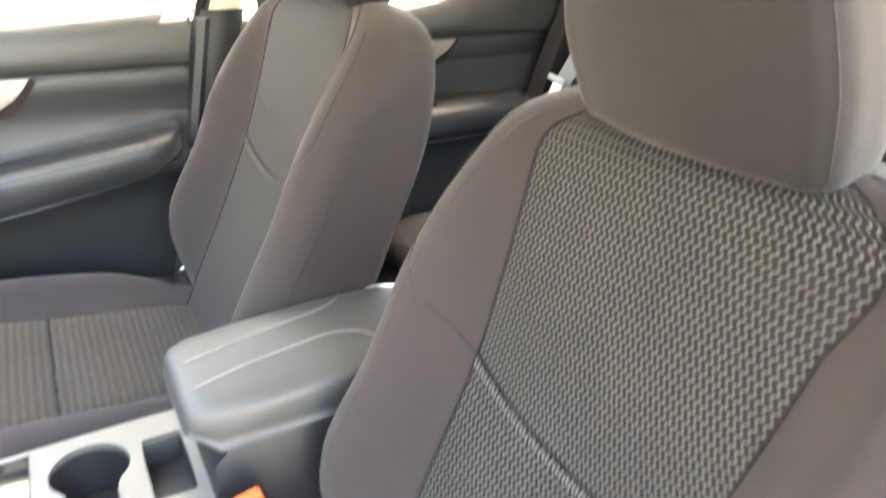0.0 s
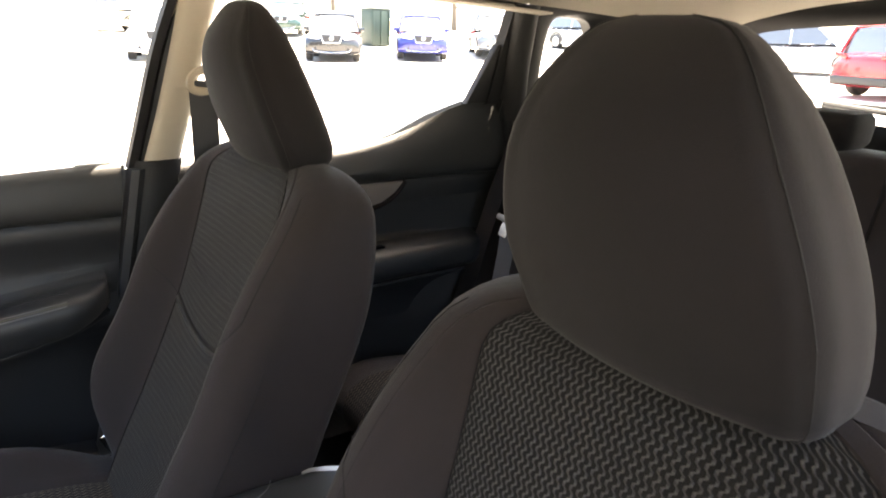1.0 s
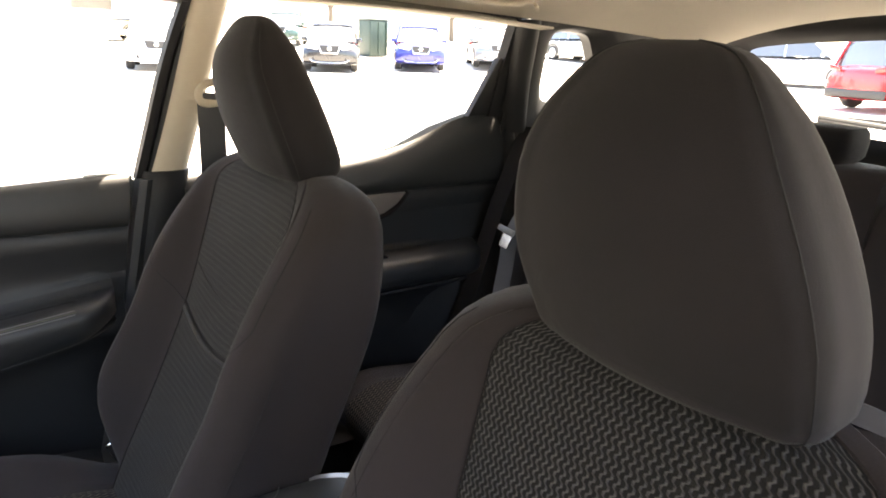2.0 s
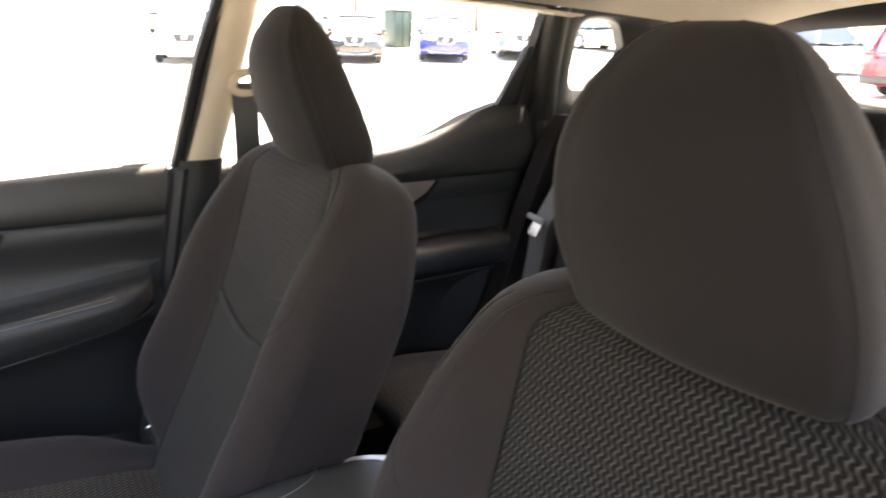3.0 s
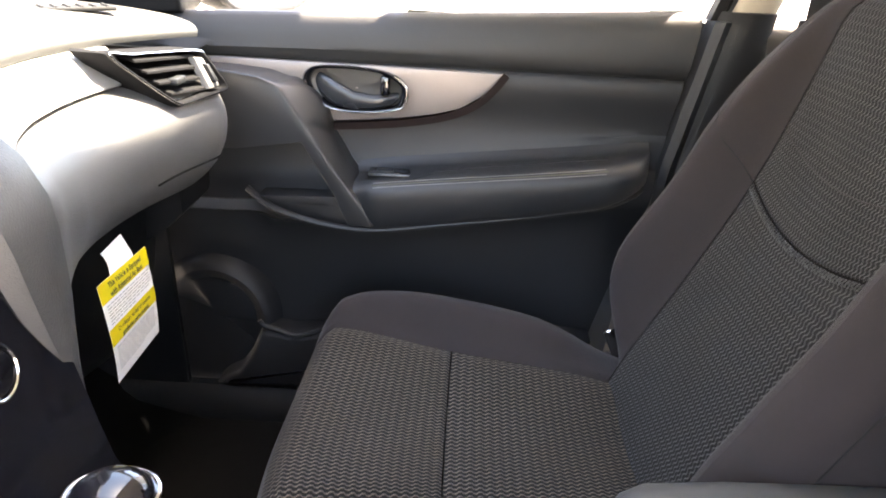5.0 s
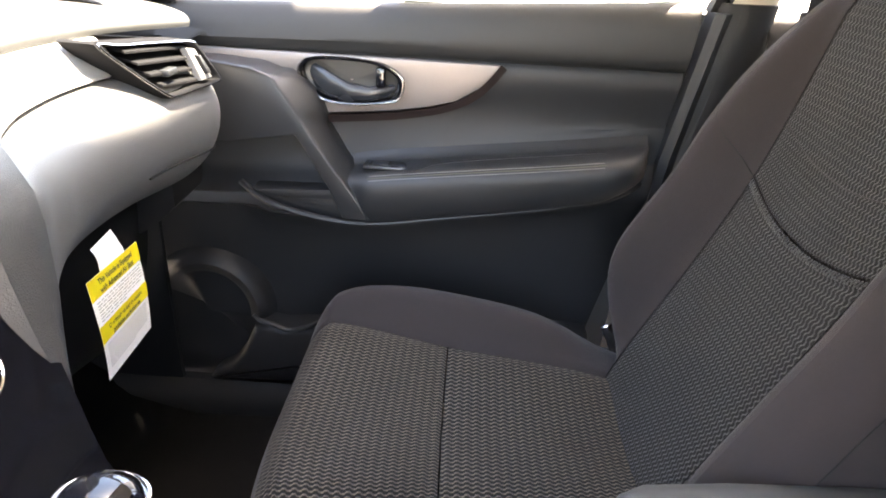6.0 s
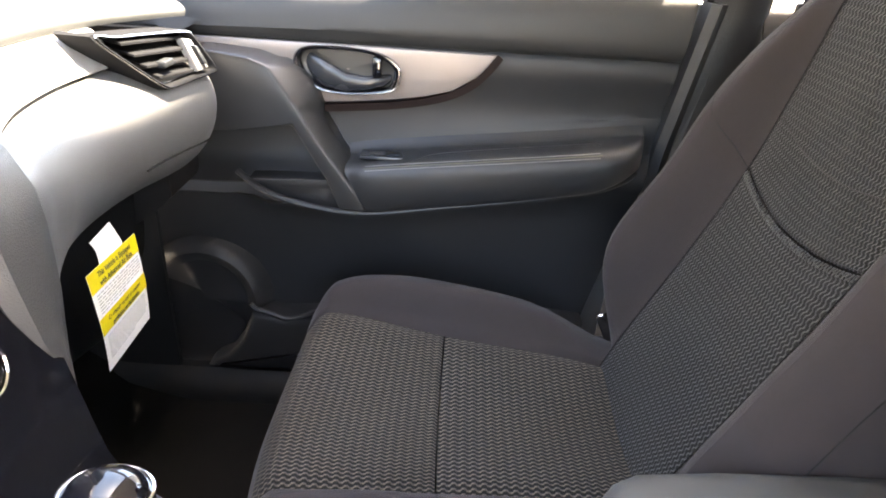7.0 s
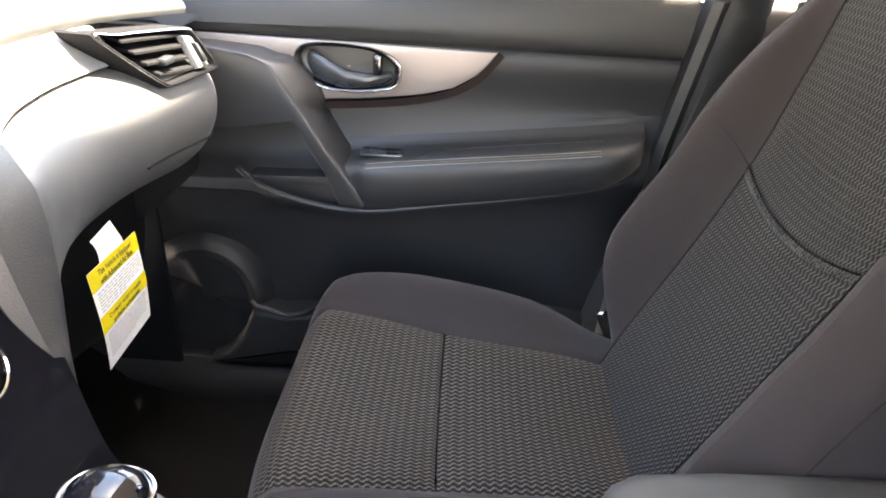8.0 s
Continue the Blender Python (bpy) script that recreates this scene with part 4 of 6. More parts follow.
    part("lock_tab", rbox((0.018, 0.014, 0.030), V(0.7345, 0.302, 0.983), 0.003), M_PIANO, rel, "dark lock tab")
    # shoulder panel, pull strap and pocket
    face = [(0.66, 1.004), (0.548, 1.003), (0.482, 0.998), (0.452, 0.988), (0.416, 0.935), (0.372, 0.865), (0.324, 0.800), (0.308, 0.770), (0.352, 0.773), (0.373, 0.822), (0.421, 0.903), (0.523, 0.886), (0.66, 0.872)]
    facet = [(0.440, 0.988), (0.420, 0.979), (0.403, 0.962), (0.391, 0.943), (0.385, 0.926), (0.384, 0.908), (0.357, 0.862), (0.313, 0.807), (0.300, 0.766)]
    ridge = [3, 3, 4, 4, 4, 4, 5, 6, 7]
    bm = bmesh.new()
    inx = lambda y: 0.672 + 0.05 * max(0.0, y - 0.50) / 0.16
    fv = [bm.verts.new(V(inx(y), y, z)) for y, z in face]
    bv = [bm.verts.new(V(0.755, y, z)) for y, z in face]
    gv = [bm.verts.new(V(0.722, y, z)) for y, z in facet]
    hv = [bm.verts.new(V(0.755, y, z)) for y, z in facet]
    bm.faces.new(fv)
    for i in list(range(0, 3)) + list(range(7, 13)):
        j = (i + 1) % 13
        bm.faces.new((fv[i], fv[j], bv[j], bv[i]))
    for i in range(8):
        a, b = ridge[i], ridge[i + 1]
        bm.faces.new((fv[a], fv[b], gv[i + 1], gv[i]) if a != b else (fv[a], gv[i + 1], gv[i]))
        bm.faces.new((gv[i], gv[i + 1], hv[i + 1], hv[i]))
    bm.faces.new((fv[3], gv[0], hv[0], bv[3]))
    bm.faces.new((fv[7], bv[7], hv[8], gv[8]))
    bmesh.ops.recalc_face_normals(bm, faces=bm.faces)
    bmesh.ops.bevel(bm, geom=[e for e in bm.edges if e.is_manifold and e.calc_face_angle(0) > 0.15], offset=0.006, segments=3, affect="EDGES", profile=0.5, clamp_overlap=True)
    part("pull_handle", bm, M_SHOULDER, door, "diagonal black pull handle")
    part("pocket_base", plate([(0.515, 0.800), (0.380, 0.805), (0.340, 0.800), (0.340, 0.762), (0.394, 0.758), (0.476, 0.777)], lambda a, b, d: V(0.748 - d, a, b), 0.043, 0.004), M_DOOR, door)
    part("pocket_tray", plate([(0.497, 0.808), (0.365, 0.814), (0.365, 0.797), (0.464, 0.795)], lambda a, b, d: V(0.745 - d, a, b), 0.053, 0.004), M_SHELL, door, "grey tray lip")
    sw = part("window_switch_bezel", rbox((0.034, 0.068, 0.006), V(0.712, 0.290, ledge(0.290) + 0.0115), 0.003, 2), M_LEVER, door)
    part("window_switch", rbox((0.016, 0.026, 0.006), V(0.712, 0.298, ledge(0.298) + 0.0145), 0.003, 2), M_SHELL, sw, "black switch")
    # speaker bulge and bottle pocket
    # the bulge swells at its top and rear and sinks into the panel below
    swell = lambda w: max(0.0, min(1.0, 0.45 + math.cos(w - radians(122))))
    spk = []
    for f, x in ((1.06, 0.754), (1.0, 0.744), (0.96, 0.734), (0.90, 0.724), (0.82, 0.719), (0.74, 0.722), (0.66, 0.730), (0.3, 0.730), (0.02, 0.730)):
        spk.append([V(0.756 - (0.756 - x) * swell(w), 0.600 + 0.112 * f * math.cos(w), 0.560 + 0.118 * f * math.sin(w)) for w in np.linspace(0, 2 * math.pi, 57)])
    part("speaker_grille", sheet(spk, 0, -o), M_LOW, door)
    pk = [(0.512, 0.553), (0.490, 0.556), (0.463, 0.550), (0.403, 0.556), (0.373, 0.570), (0.20, 0.585), (0.05, 0.58), (-0.06, 0.57), (-0.08, 0.445), (0.60, 0.437), (0.585, 0.452), (0.56, 0.465), (0.535, 0.50)]
    part("map_pocket", plate(pk, lambda a, b, d: V(0.752 - d, a, b), 0.055, 0.012, 3), M_LOW, door)
    lip = smooth_line([(0.512, 0.575), (0.503, 0.565), (0.480, 0.559), (0.453, 0.549), (0.422, 0.557), (0.388, 0.573), (0.30, 0.594), (0.10, 0.600)], 40)
    part("pocket_lip", tube([V(0.700, y, z) for y, z in lip], 0.0042, 8, side=(1, 0, 0)), M_ARM, door, "smooth pocket rim")
    # frame round the glass and outer skin
    fr = smooth_line([(-0.178, 1.10), (-0.200, 1.20), (-0.228, 1.32), (-0.262, 1.425)], 12)
    rings = [[V(side_x(z) + dx, y + dy, z) for dx, dy in ((-0.004, 0.009), (-0.022, 0.006), (-0.022, -0.009), (-0.004, -0.012))] for y, z in fr]
    part("rear_frame", loft(rings), M_RUBBER, door)
    fr = smooth_line([(-0.262, 1.425), (0.0, 1.435), (0.25, 1.42), (0.46, 1.33), (0.64, 1.22)], 26)
    rings = [[V(side_x(z) + dx, y, z + dz) for dx, dz in ((-0.004, -0.014), (-0.024, -0.010), (-0.024, 0.022), (-0.004, 0.026))] for y, z in fr]
    part("top_frame", loft(rings), M_RUBBER, door)
    part("sail_panel", plate([(0.80, 1.06), (0.735, 1.115), (0.655, 1.195), (0.618, 1.222), (0.607, 1.20), (0.612, 1.073)], lambda a, b, d: V(0.772 - 0.2 * max(0, b - 1.1) - d, a, b), 0.03, 0.008, 3), M_SATIN, door, "black corner panel")
    gp = [[V(side_x(z) - 0.002, y0 + (y1 - y0) * t, z) for t in np.linspace(0, 1, 9)] for z, y0, y1 in ((1.06, 0.62, -0.165), (1.12, 0.615, -0.185), (1.20, 0.61, -0.205), (1.30, 0.50, -0.225), (1.42, 0.24, -0.262))]
    g = part("window_pane", sheet(gp, 0, o), M_GLASS, door)
    g.visible_shadow = False
    skin = [[V(x, y, z) for x, z in ((0.79, sill(y) - 0.005), (0.84, 1.02), (0.86, 0.85), (0.85, 0.65), (0.86, 0.45), (0.83, 0.33))] for y in np.linspace(0.86, -0.17, 12)]
    part("outer_skin", sheet(skin, 0.01, -o), M_BODY, door, "grey painted outer skin")
    jam = smooth_line([(-0.187, 1.10), (-0.172, 1.02), (-0.155, 0.93), (-0.142, 0.85), (-0.135, 0.70), (-0.13, 0.45)], 18)
    rings = [[V(0.752 + dx, y + dy, z) for dx, dy in ((-0.016, 0.012), (-0.026, 0.0), (-0.018, -0.012), (0.02, -0.014), (0.02, 0.014))] for y, z in jam]
    part("edge_seal", loft(rings), M_SEALGREY, door, "grey rubber edge seal")
    return door


def rear_door(s, label):
    door = thing("door_2" if s > 0 else "door_4", label, "car door", (0.76 * s, -0.62, 0.36), kind="structure")
    V = lambda x, y, z: (s * x, y, z)
    o = 1.0 * s
    y0, n = -0.255, 30
    rear = lambda z: lerp([(0.42, -0.72), (0.60, -0.80), (0.75, -0.90), (0.86, -0.975), (1.0, -1.022), (1.25, -1.03)], z)

    def net(profile):
        P = []
        for k in range(n):
            t = k / (n - 1)
            P.append([V(x, y0 + (rear(z) - y0) * t, z) for x, z in profile(y0 + (-1.0 - y0) * t)])
        return P
    belt = lambda y: lerp([(-0.25, 1.104), (-0.56, 1.107), (-0.68, 1.124), (-0.76, 1.148), (-0.85, 1.188), (-0.96, 1.214), (-1.02, 1.216)], y)
    upper = lambda y: smooth_line([(0.770 - 0.3 * max(0, belt(y) - 1.12), belt(y) - 0.006), (0.757 - 0.2 * max(0, belt(y) - 1.12), belt(y)), (0.738, belt(y) - 0.022), (0.730, belt(y) - 0.05), (0.728, 1.055), (0.736, 1.036), (0.742, 1.033)], 14)
    part("upper_panel", sheet(net(upper), 0.004, o), M_DOORTOP, door, "soft grained black upper door panel")
    mid = lambda y: smooth_line([(0.756, 1.046), (0.740, 1.029), (0.738, 1.0), (0.748, 0.955), (0.746, 0.915), (0.722, 0.893), (0.690, 0.886)], 14)
    part("middle_panel", sheet(net(mid), 0.004, o), M_DOOR, door, "dark vinyl door panel")
    low = lambda y: smooth_line([(0.690, 0.83), (0.715, 0.80), (0.735, 0.76), (0.745, 0.65), (0.742, 0.50), (0.75, 0.40)], 14)
    part("lower_panel", sheet(net(low), 0.004, o), M_LOW, door, "hard black lower door panel")
    rings = []
    for y in list(np.linspace(-0.42, -0.90, 16)) + [-0.922, -0.938, -0.948]:
        q = 1.0 if y > -0.90 else max(0.2, math.sqrt(max(0, 1 - ((-0.90 - y) / 0.05) ** 2)))
        z = 0.872 + 0.02 * (-(y + 0.42)) 
        xi = 0.735 - 0.075 * q
        rings.append([V(x, y, zz) for x, zz in smooth_line([(0.745, z + 0.016), (xi + 0.03, z + 0.012), (xi + 0.008, z + 0.004), (xi, z - 0.012), (xi + 0.004, z - 0.045), (xi + 0.03, z - 0.060), (0.745, z - 0.05)], 20, True)])
    part("armrest", loft(rings), M_ARM, door, "padded black vinyl armrest")
    part("switch_bezel", rbox((0.03, 0.075, 0.006), V(0.705, -0.640, 0.893), 0.003), M_PIANO, door)
    part("lower_edge", tube([V(0.694, y, 0.800 + 0.02 * (-(y + 0.42))) for y in np.linspace(-0.40, -0.90, 14)], 0.004, 6), M_DOOR, door)
    top = [(-0.30, 1.031), (-0.50, 1.031), (-0.748, 1.030)]
    bot = [(-0.725, 1.005), (-0.69, 0.985), (-0.64, 0.975), (-0.50, 0.97), (-0.30, 0.968)]
    trim = part("decor_strip", plate(top + bot, lambda a, b, d: V(0.752 - d, a, b), 0.018, 0.003), M_DECOR, door, "brushed taupe metallic strip")
    ed = smooth_line([(-0.752, 1.030), (-0.730, 1.002), (-0.695, 0.981), (-0.64, 0.969), (-0.50, 0.963), (-0.30, 0.961)], 20)
    part("strip_edge", tube([V(0.738, y, z) for y, z in ed], 0.006, 8, side=(1, 0, 0)), M_EDGE, trim)
    gp = [[V(side_x(z) - 0.002, ya + (yb - ya) * t, z) for t in np.linspace(0, 1, 7)] for z, ya, yb in ((1.08, -0.29, -0.95), (1.21, -0.31, -0.955), (1.42, -0.36, -0.975))]
    g = part("window_pane", sheet(gp, 0, o), M_GLASS, door)
    g.visible_shadow = False
    part("corner_panel", plate([(-0.905, 1.200), (-0.958, 1.335), (-0.975, 1.335), (-0.985, 1.20)], lambda a, b, d: V(side_x(b) - 0.004 - d, a, b), 0.02, 0.004), M_SHELL, door)
    fr = smooth_line([(-0.968, 1.20), (-0.975, 1.32), (-0.985, 1.43)], 10)
    part("rear_frame", loft([[V(side_x(z) + dx, y + dy, z) for dx, dy in ((-0.004, 0.012), (-0.030, 0.008), (-0.030, -0.024), (-0.004, -0.026))] for y, z in fr]), M_RUBBER, door)
    fr = smooth_line([(-0.985, 1.425), (-0.75, 1.445), (-0.45, 1.447), (-0.33, 1.44)], 16)
    part("top_frame", loft([[V(side_x(z) + dx, y, z + dz) for dx, dz in ((-0.004, -0.010), (-0.024, -0.008), (-0.024, 0.02), (-0.004, 0.022))] for y, z in fr]), M_RUBBER, door)
    seal = smooth_line([(-1.005, 1.215), (-1.030, 1.10), (-1.026, 1.0), (-0.985, 0.88), (-0.90, 0.74), (-0.80, 0.58), (-0.72, 0.42)], 26)
    part("edge_seal", tube([V(0.725, y - 0.010, z) for y, z in seal], 0.016, 10, side=(1, 0, 0)), M_RUBBER, door)
    skin = [[V(x, y, z) for x, z in ((0.79, belt(y) - 0.005), (0.84, 1.02), (0.86, 0.85), (0.85, 0.65), (0.86, 0.45), (0.83, 0.33))] for y in np.linspace(-0.17, -1.02, 10)]
    part("outer_skin", sheet(skin, 0.01, -o), M_BODY, door, "grey painted outer skin")
    return door


front_door(1, "black front passenger door with taupe metallic strip and padded armrest", True)
driver_door = front_door(-1, "black driver door with taupe metallic strip, swung wide open", False)
hinge = Matrix.Translation((-0.80, 0.82, 0))
driver_door.matrix_basis = hinge @ pose(0, 0, 0, 0, 0, -50) @ hinge.inverted() @ Matrix.Translation(driver_door.location)
rear_door(1, "black rear door with taupe strip and a rising window line")
# out of view; opened to let side light onto the driver's head restraint
rear_driver_door = rear_door(-1, "black rear door behind the driver, out of view, swung open to let light in")
hinge = Matrix.Translation((-0.80, -0.22, 0))
rear_driver_door.matrix_basis = hinge @ pose(0, 0, 0, 0, 0, -42) @ hinge.inverted() @ Matrix.Translation(rear_driver_door.location)

for s in (1, -1):
    fr = smooth_line([(-0.204, 1.10), (-0.226, 1.20), (-0.254, 1.32), (-0.288, 1.43)], 12)
    solo("pillar_seal", loft([[(s * (side_x(z) + dx), y + dy, z) for dx, dy in ((0.0, 0.016), (-0.020, 0.012), (-0.026, 0.0), (-0.020, -0.014), (0.0, -0.016))] for y, z in fr]), M_SEALGREY, "grey rubber seal along the centre pillar", "door seal", kind="structure")
    # painted jamb and seal between door and centre pillar
    jam = smooth_line([(-0.205, 1.105), (-0.190, 1.02), (-0.172, 0.93), (-0.158, 0.85), (-0.150, 0.70), (-0.145, 0.42)], 16)
    solo("door_jamb", loft([[(s * (0.755 + dx), y + dy, z) for dx, dy in ((-0.020, 0.006), (-0.026, -0.004), (-0.022, -0.020), (0.03, -0.02), (0.03, 0.006))] for y, z in jam]), M_SEALGREY, "grey painted door jamb with its seal", "door jamb", kind="structure")
    sl = [[(s * x, y, z) for x, z in ((0.74, 0.42), (0.715, 0.425), (0.70, 0.41), (0.695, 0.37), (0.70, 0.34))] for y in np.linspace(0.86, -0.80, 12)]
    solo("sill_plate", sheet(sl, 0.01, 1.0 * s), M_SHELL, "black scuff plate along the door sill", "sill plate", kind="structure")


# ---- window sticker ----
st = [[(side_x(z) - 0.006, y, z) for y in np.linspace(0.283, -0.137, 9)] for z in np.linspace(1.088, 1.415, 7)]
sticker = thing("window_sticker", "large white paper sheet taped inside the front window", "paper sheet", (0.74, 0.07, 1.088))
part("paper", sheet(st), M_PAPER, sticker)
part("printed_edge", sheet([[(side_x(z) - 0.0075, y, z) for y in (0.274, 0.216)] for z in (1.0885, 1.0920)]), M_INKD, sticker, "dark printed line")
for ty_, tz_ in ((0.262, 1.405), (-0.115, 1.405), (-0.115, 1.10)):
    part("tape", sheet([[(side_x(tz_ + b) - 0.0078, ty_ + a, tz_ + b) for a in (-0.03, 0.03)] for b in (-0.010, 0.012)]), M_TAG, sticker)

# ---- dashboard ----
def dash_front(x):
    """How far the dash face reaches towards the seats at each place across."""
    return lerp([(0.04, 0.458), (0.08, 0.462), (0.115, 0.468), (0.16, 0.492), (0.22, 0.515), (0.32, 0.533), (0.45, 0.535), (0.58, 0.520), (0.68, 0.508), (0.74, 0.505)], x)


def dash_net(profile, x0=0.112, x1=0.632, n=40):
    return [[(x, dash_front(x) + y, z + lerp([(0.10, 0.012), (0.30, 0.006), (0.50, -0.004), (0.74, -0.022)], x)) for y, z in profile] for x in np.linspace(x0, x1, n)]


dash = thing("dashboard", "grained black dashboard with a pale decor band and an air vent, in front of the passenger", "dashboard", (0.40, 0.70, 0.85), kind="structure")
top = smooth_line([(0.62, 1.07), (0.40, 1.108), (0.20, 1.106), (0.10, 1.098), (0.055, 1.088), (0.042, 1.078), (0.043, 1.068)], 22)
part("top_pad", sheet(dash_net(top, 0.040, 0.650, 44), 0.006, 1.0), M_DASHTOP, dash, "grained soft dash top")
band = smooth_line([(0.050, 1.067), (0.040, 1.066), (0.030, 1.055), (0.020, 1.040), (0.013, 1.031), (0.020, 1.027)], 12)
part("decor_band", sheet(dash_net(band, 0.040, 0.44), 0.004, 1.0), M_SILVER, dash, "pale satin decor band")
FACE_Y = [(0.880, 0.030), (0.903, 0.0), (0.935, -0.018), (0.970, -0.022)]
face = smooth_line([(0.022, 1.027), (0.008, 1.022), (-0.012, 1.000), (-0.022, 0.970), (-0.018, 0.935), (-0.003, 0.905), (0.022, 0.878), (0.058, 0.856), (0.105, 0.842), (0.165, 0.834)], 32)
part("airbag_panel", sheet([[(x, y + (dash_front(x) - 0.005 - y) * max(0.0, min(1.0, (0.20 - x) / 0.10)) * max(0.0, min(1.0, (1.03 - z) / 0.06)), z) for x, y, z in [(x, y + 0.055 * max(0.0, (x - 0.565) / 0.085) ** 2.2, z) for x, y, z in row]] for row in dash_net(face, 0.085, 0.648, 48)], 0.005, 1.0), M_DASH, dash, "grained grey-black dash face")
under = smooth_line([(0.130, 0.845), (0.132, 0.80), (0.140, 0.72), (0.165, 0.63), (0.20, 0.57), (0.26, 0.52)], 16)
# same skin as the face; the black stands in for shade under the dash
part("glovebox", sheet(dash_net(under, 0.112, 0.64), 0.01, 1.0), M_LOW, dash, "grained black glovebox lid under the dash")
seam = [(x, dash_front(x) + lerp(FACE_Y, 0.914) - 0.0022 + 0.055 * max(0.0, (x - 0.565) / 0.085) ** 2.2, 0.914 + lerp([(0.10, 0.012), (0.30, 0.006), (0.50, -0.004), (0.74, -0.022)], x)) for x in np.linspace(0.42, 0.628, 16)]
part("face_seam", tube(seam, 0.0013, 6), M_SEAM, dash)
P = [[(0.650, y, z) for y in np.linspace(0.575, 1.02, 8)] for z in np.linspace(0.87, 1.030, 5)]
part("end_cap", sheet(P, 0.005, 1.0), M_LOW, dash)
P = [[(x, y + 0.02 * max(0.0, (x - 0.66) / 0.085), 1.036 - 0.02 * (x - 0.60) / 0.14) for x in np.linspace(0.60, 0.745, 6)] for y in np.linspace(0.60, 1.10, 8)]
part("top_end", sheet(P, 0.006, -1.0), M_LOW, dash)
end = []
for y, zb in ((0.590, 0.800), (0.62, 0.77), (0.70, 0.72), (0.85, 0.72), (1.02, 0.70)):
    end.append([(x, y, z) for x, z in ((0.618, zb), (0.618, 1.020), (0.735, 1.015), (0.735, zb))])
part("end_filler", loft(end), M_LOW, dash, "black panel closing the dash end")
# driver side of the dash
pr = smooth_line([(0.60, 1.07), (0.20, 1.104), (0.10, 1.096), (0.05, 1.080), (0.03, 1.04), (0.0, 0.98), (0.02, 0.90), (0.08, 0.82), (0.15, 0.70), (0.26, 0.55)], 20)
part("driver_face", sheet([[(x, 0.56 + y + 0.0, z - 0.004) for y, z in pr] for x in np.linspace(-0.745, -0.14, 14)], 0.01, 1.0), M_DASH, dash)
# centre stack
stack = [[(x, y, z) for x in np.linspace(-0.145, 0.085, 7)] for y, z in smooth_line([(0.58, 1.075), (0.505, 1.06), (0.490, 1.03), (0.478, 0.95), (0.462, 0.87), (0.442, 0.79), (0.40, 0.745)], 16)]
part("centre_stack", sheet(stack, 0.02, 1.0), M_PIANO, dash, "gloss black centre panel")
sb = []
for z in np.linspace(1.068, 0.45, 26):
    xi = lerp([(1.068, 0.030), (0.957, 0.050), (0.918, 0.060), (0.887, 0.070), (0.852, 0.062), (0.80, 0.050), (0.45, 0.045)], z)
    xo = lerp([(1.068, 0.120), (0.957, 0.118), (0.918, 0.113), (0.876, 0.109), (0.80, 0.104), (0.45, 0.10)], z)
    yf = lerp([(1.068, 0.490), (1.03, 0.456), (0.957, 0.448), (0.88, 0.447), (0.80, 0.440), (0.70, 0.435), (0.45, 0.46)], z)
    sb.append([(xi, yf + 0.030, z), (xi + 0.002, yf + 0.010, z), (xi + 0.010, yf + 0.001, z), ((xi + xo) / 2, yf - 0.001, z), (xo - 0.014, yf + 0.002, z), (xo - 0.003, yf + 0.012, z), (xo, yf + 0.035, z), (xo + 0.002, yf + 0.10, z), (xo + 0.003, yf + 0.25, z)])
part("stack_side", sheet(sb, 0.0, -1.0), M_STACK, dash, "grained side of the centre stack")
P = [[(x, y, z) for x in np.linspace(-0.16, 0.06, 5)] for y, z in ((0.50, 1.066), (0.56, 1.085), (0.75, 1.100), (1.10, 1.06))]
part("centre_top", sheet(P, 0.01, -1.0), M_DASHTOP, dash)
for z, r in ((0.930, 0.018), (0.862, 0.018)):
    y = 0.466 if z > 0.9 else 0.452
    k = part("control_knob", disc((0.016 if z > 0.9 else -0.040, y, z), (0, -1, 0.22), r, 0.030, 0.004), M_PIANO, dash, "black dial")
    part("knob_ring", tube([((0.016 if z > 0.9 else -0.040) + r * math.cos(t), y - 0.0145 - 0.2 * r * math.sin(t) * -1, z + 0.003 + r * math.sin(t)) for t in np.linspace(0, 2 * math.pi, 33)], 0.0013, 6, side=(0, 1, 0)), M_CHROME, k, "chrome ring")
# defroster slots on the top
turn_z = Euler((0, 0, radians(-50))).to_matrix()
dv = part("defroster_vent", rbox((0.090, 0.034, 0.005), (0.510, 0.645, 1.0975), 0.002, 2, turn_z), M_SHELL, dash)
for i in range(6):
    c = Vector((0.510, 0.645, 1.1005)) + turn_z @ Vector((-0.035 + 0.014 * i, 0, 0))
    part("slat", rbox((0.004, 0.028, 0.003), tuple(c), 0.001, 1, turn_z), M_RUBBER, dv)

# air vent
vent = thing("air_vent", "black louvred air vent with a chrome frame in the dashboard", "air vent", (0.53, 0.50, 0.99))
VT = [(0.363, 1.072), (0.410, 1.066), (0.480, 1.059), (0.556, 1.051), (0.571, 1.044), (0.583, 1.021), (0.592, 0.999), (0.582, 0.994), (0.530, 0.995), (0.478, 0.996), (0.457, 1.002), (0.410, 1.035)]
vy = lambda x, z: dash_front(x) - 0.010 + 0.35 * (z - 1.0)
cx0, cz0 = 0.505, 1.026


def vring(f, dd):
    return [(cx0 + (a - cx0) * f, vy(a, b) - dd, cz0 + (b - cz0) * f) for a, b in smooth_line(VT, 56, True)]


def vloop(rows):
    return [[r[i % 56] for i in range(57)] for r in rows]


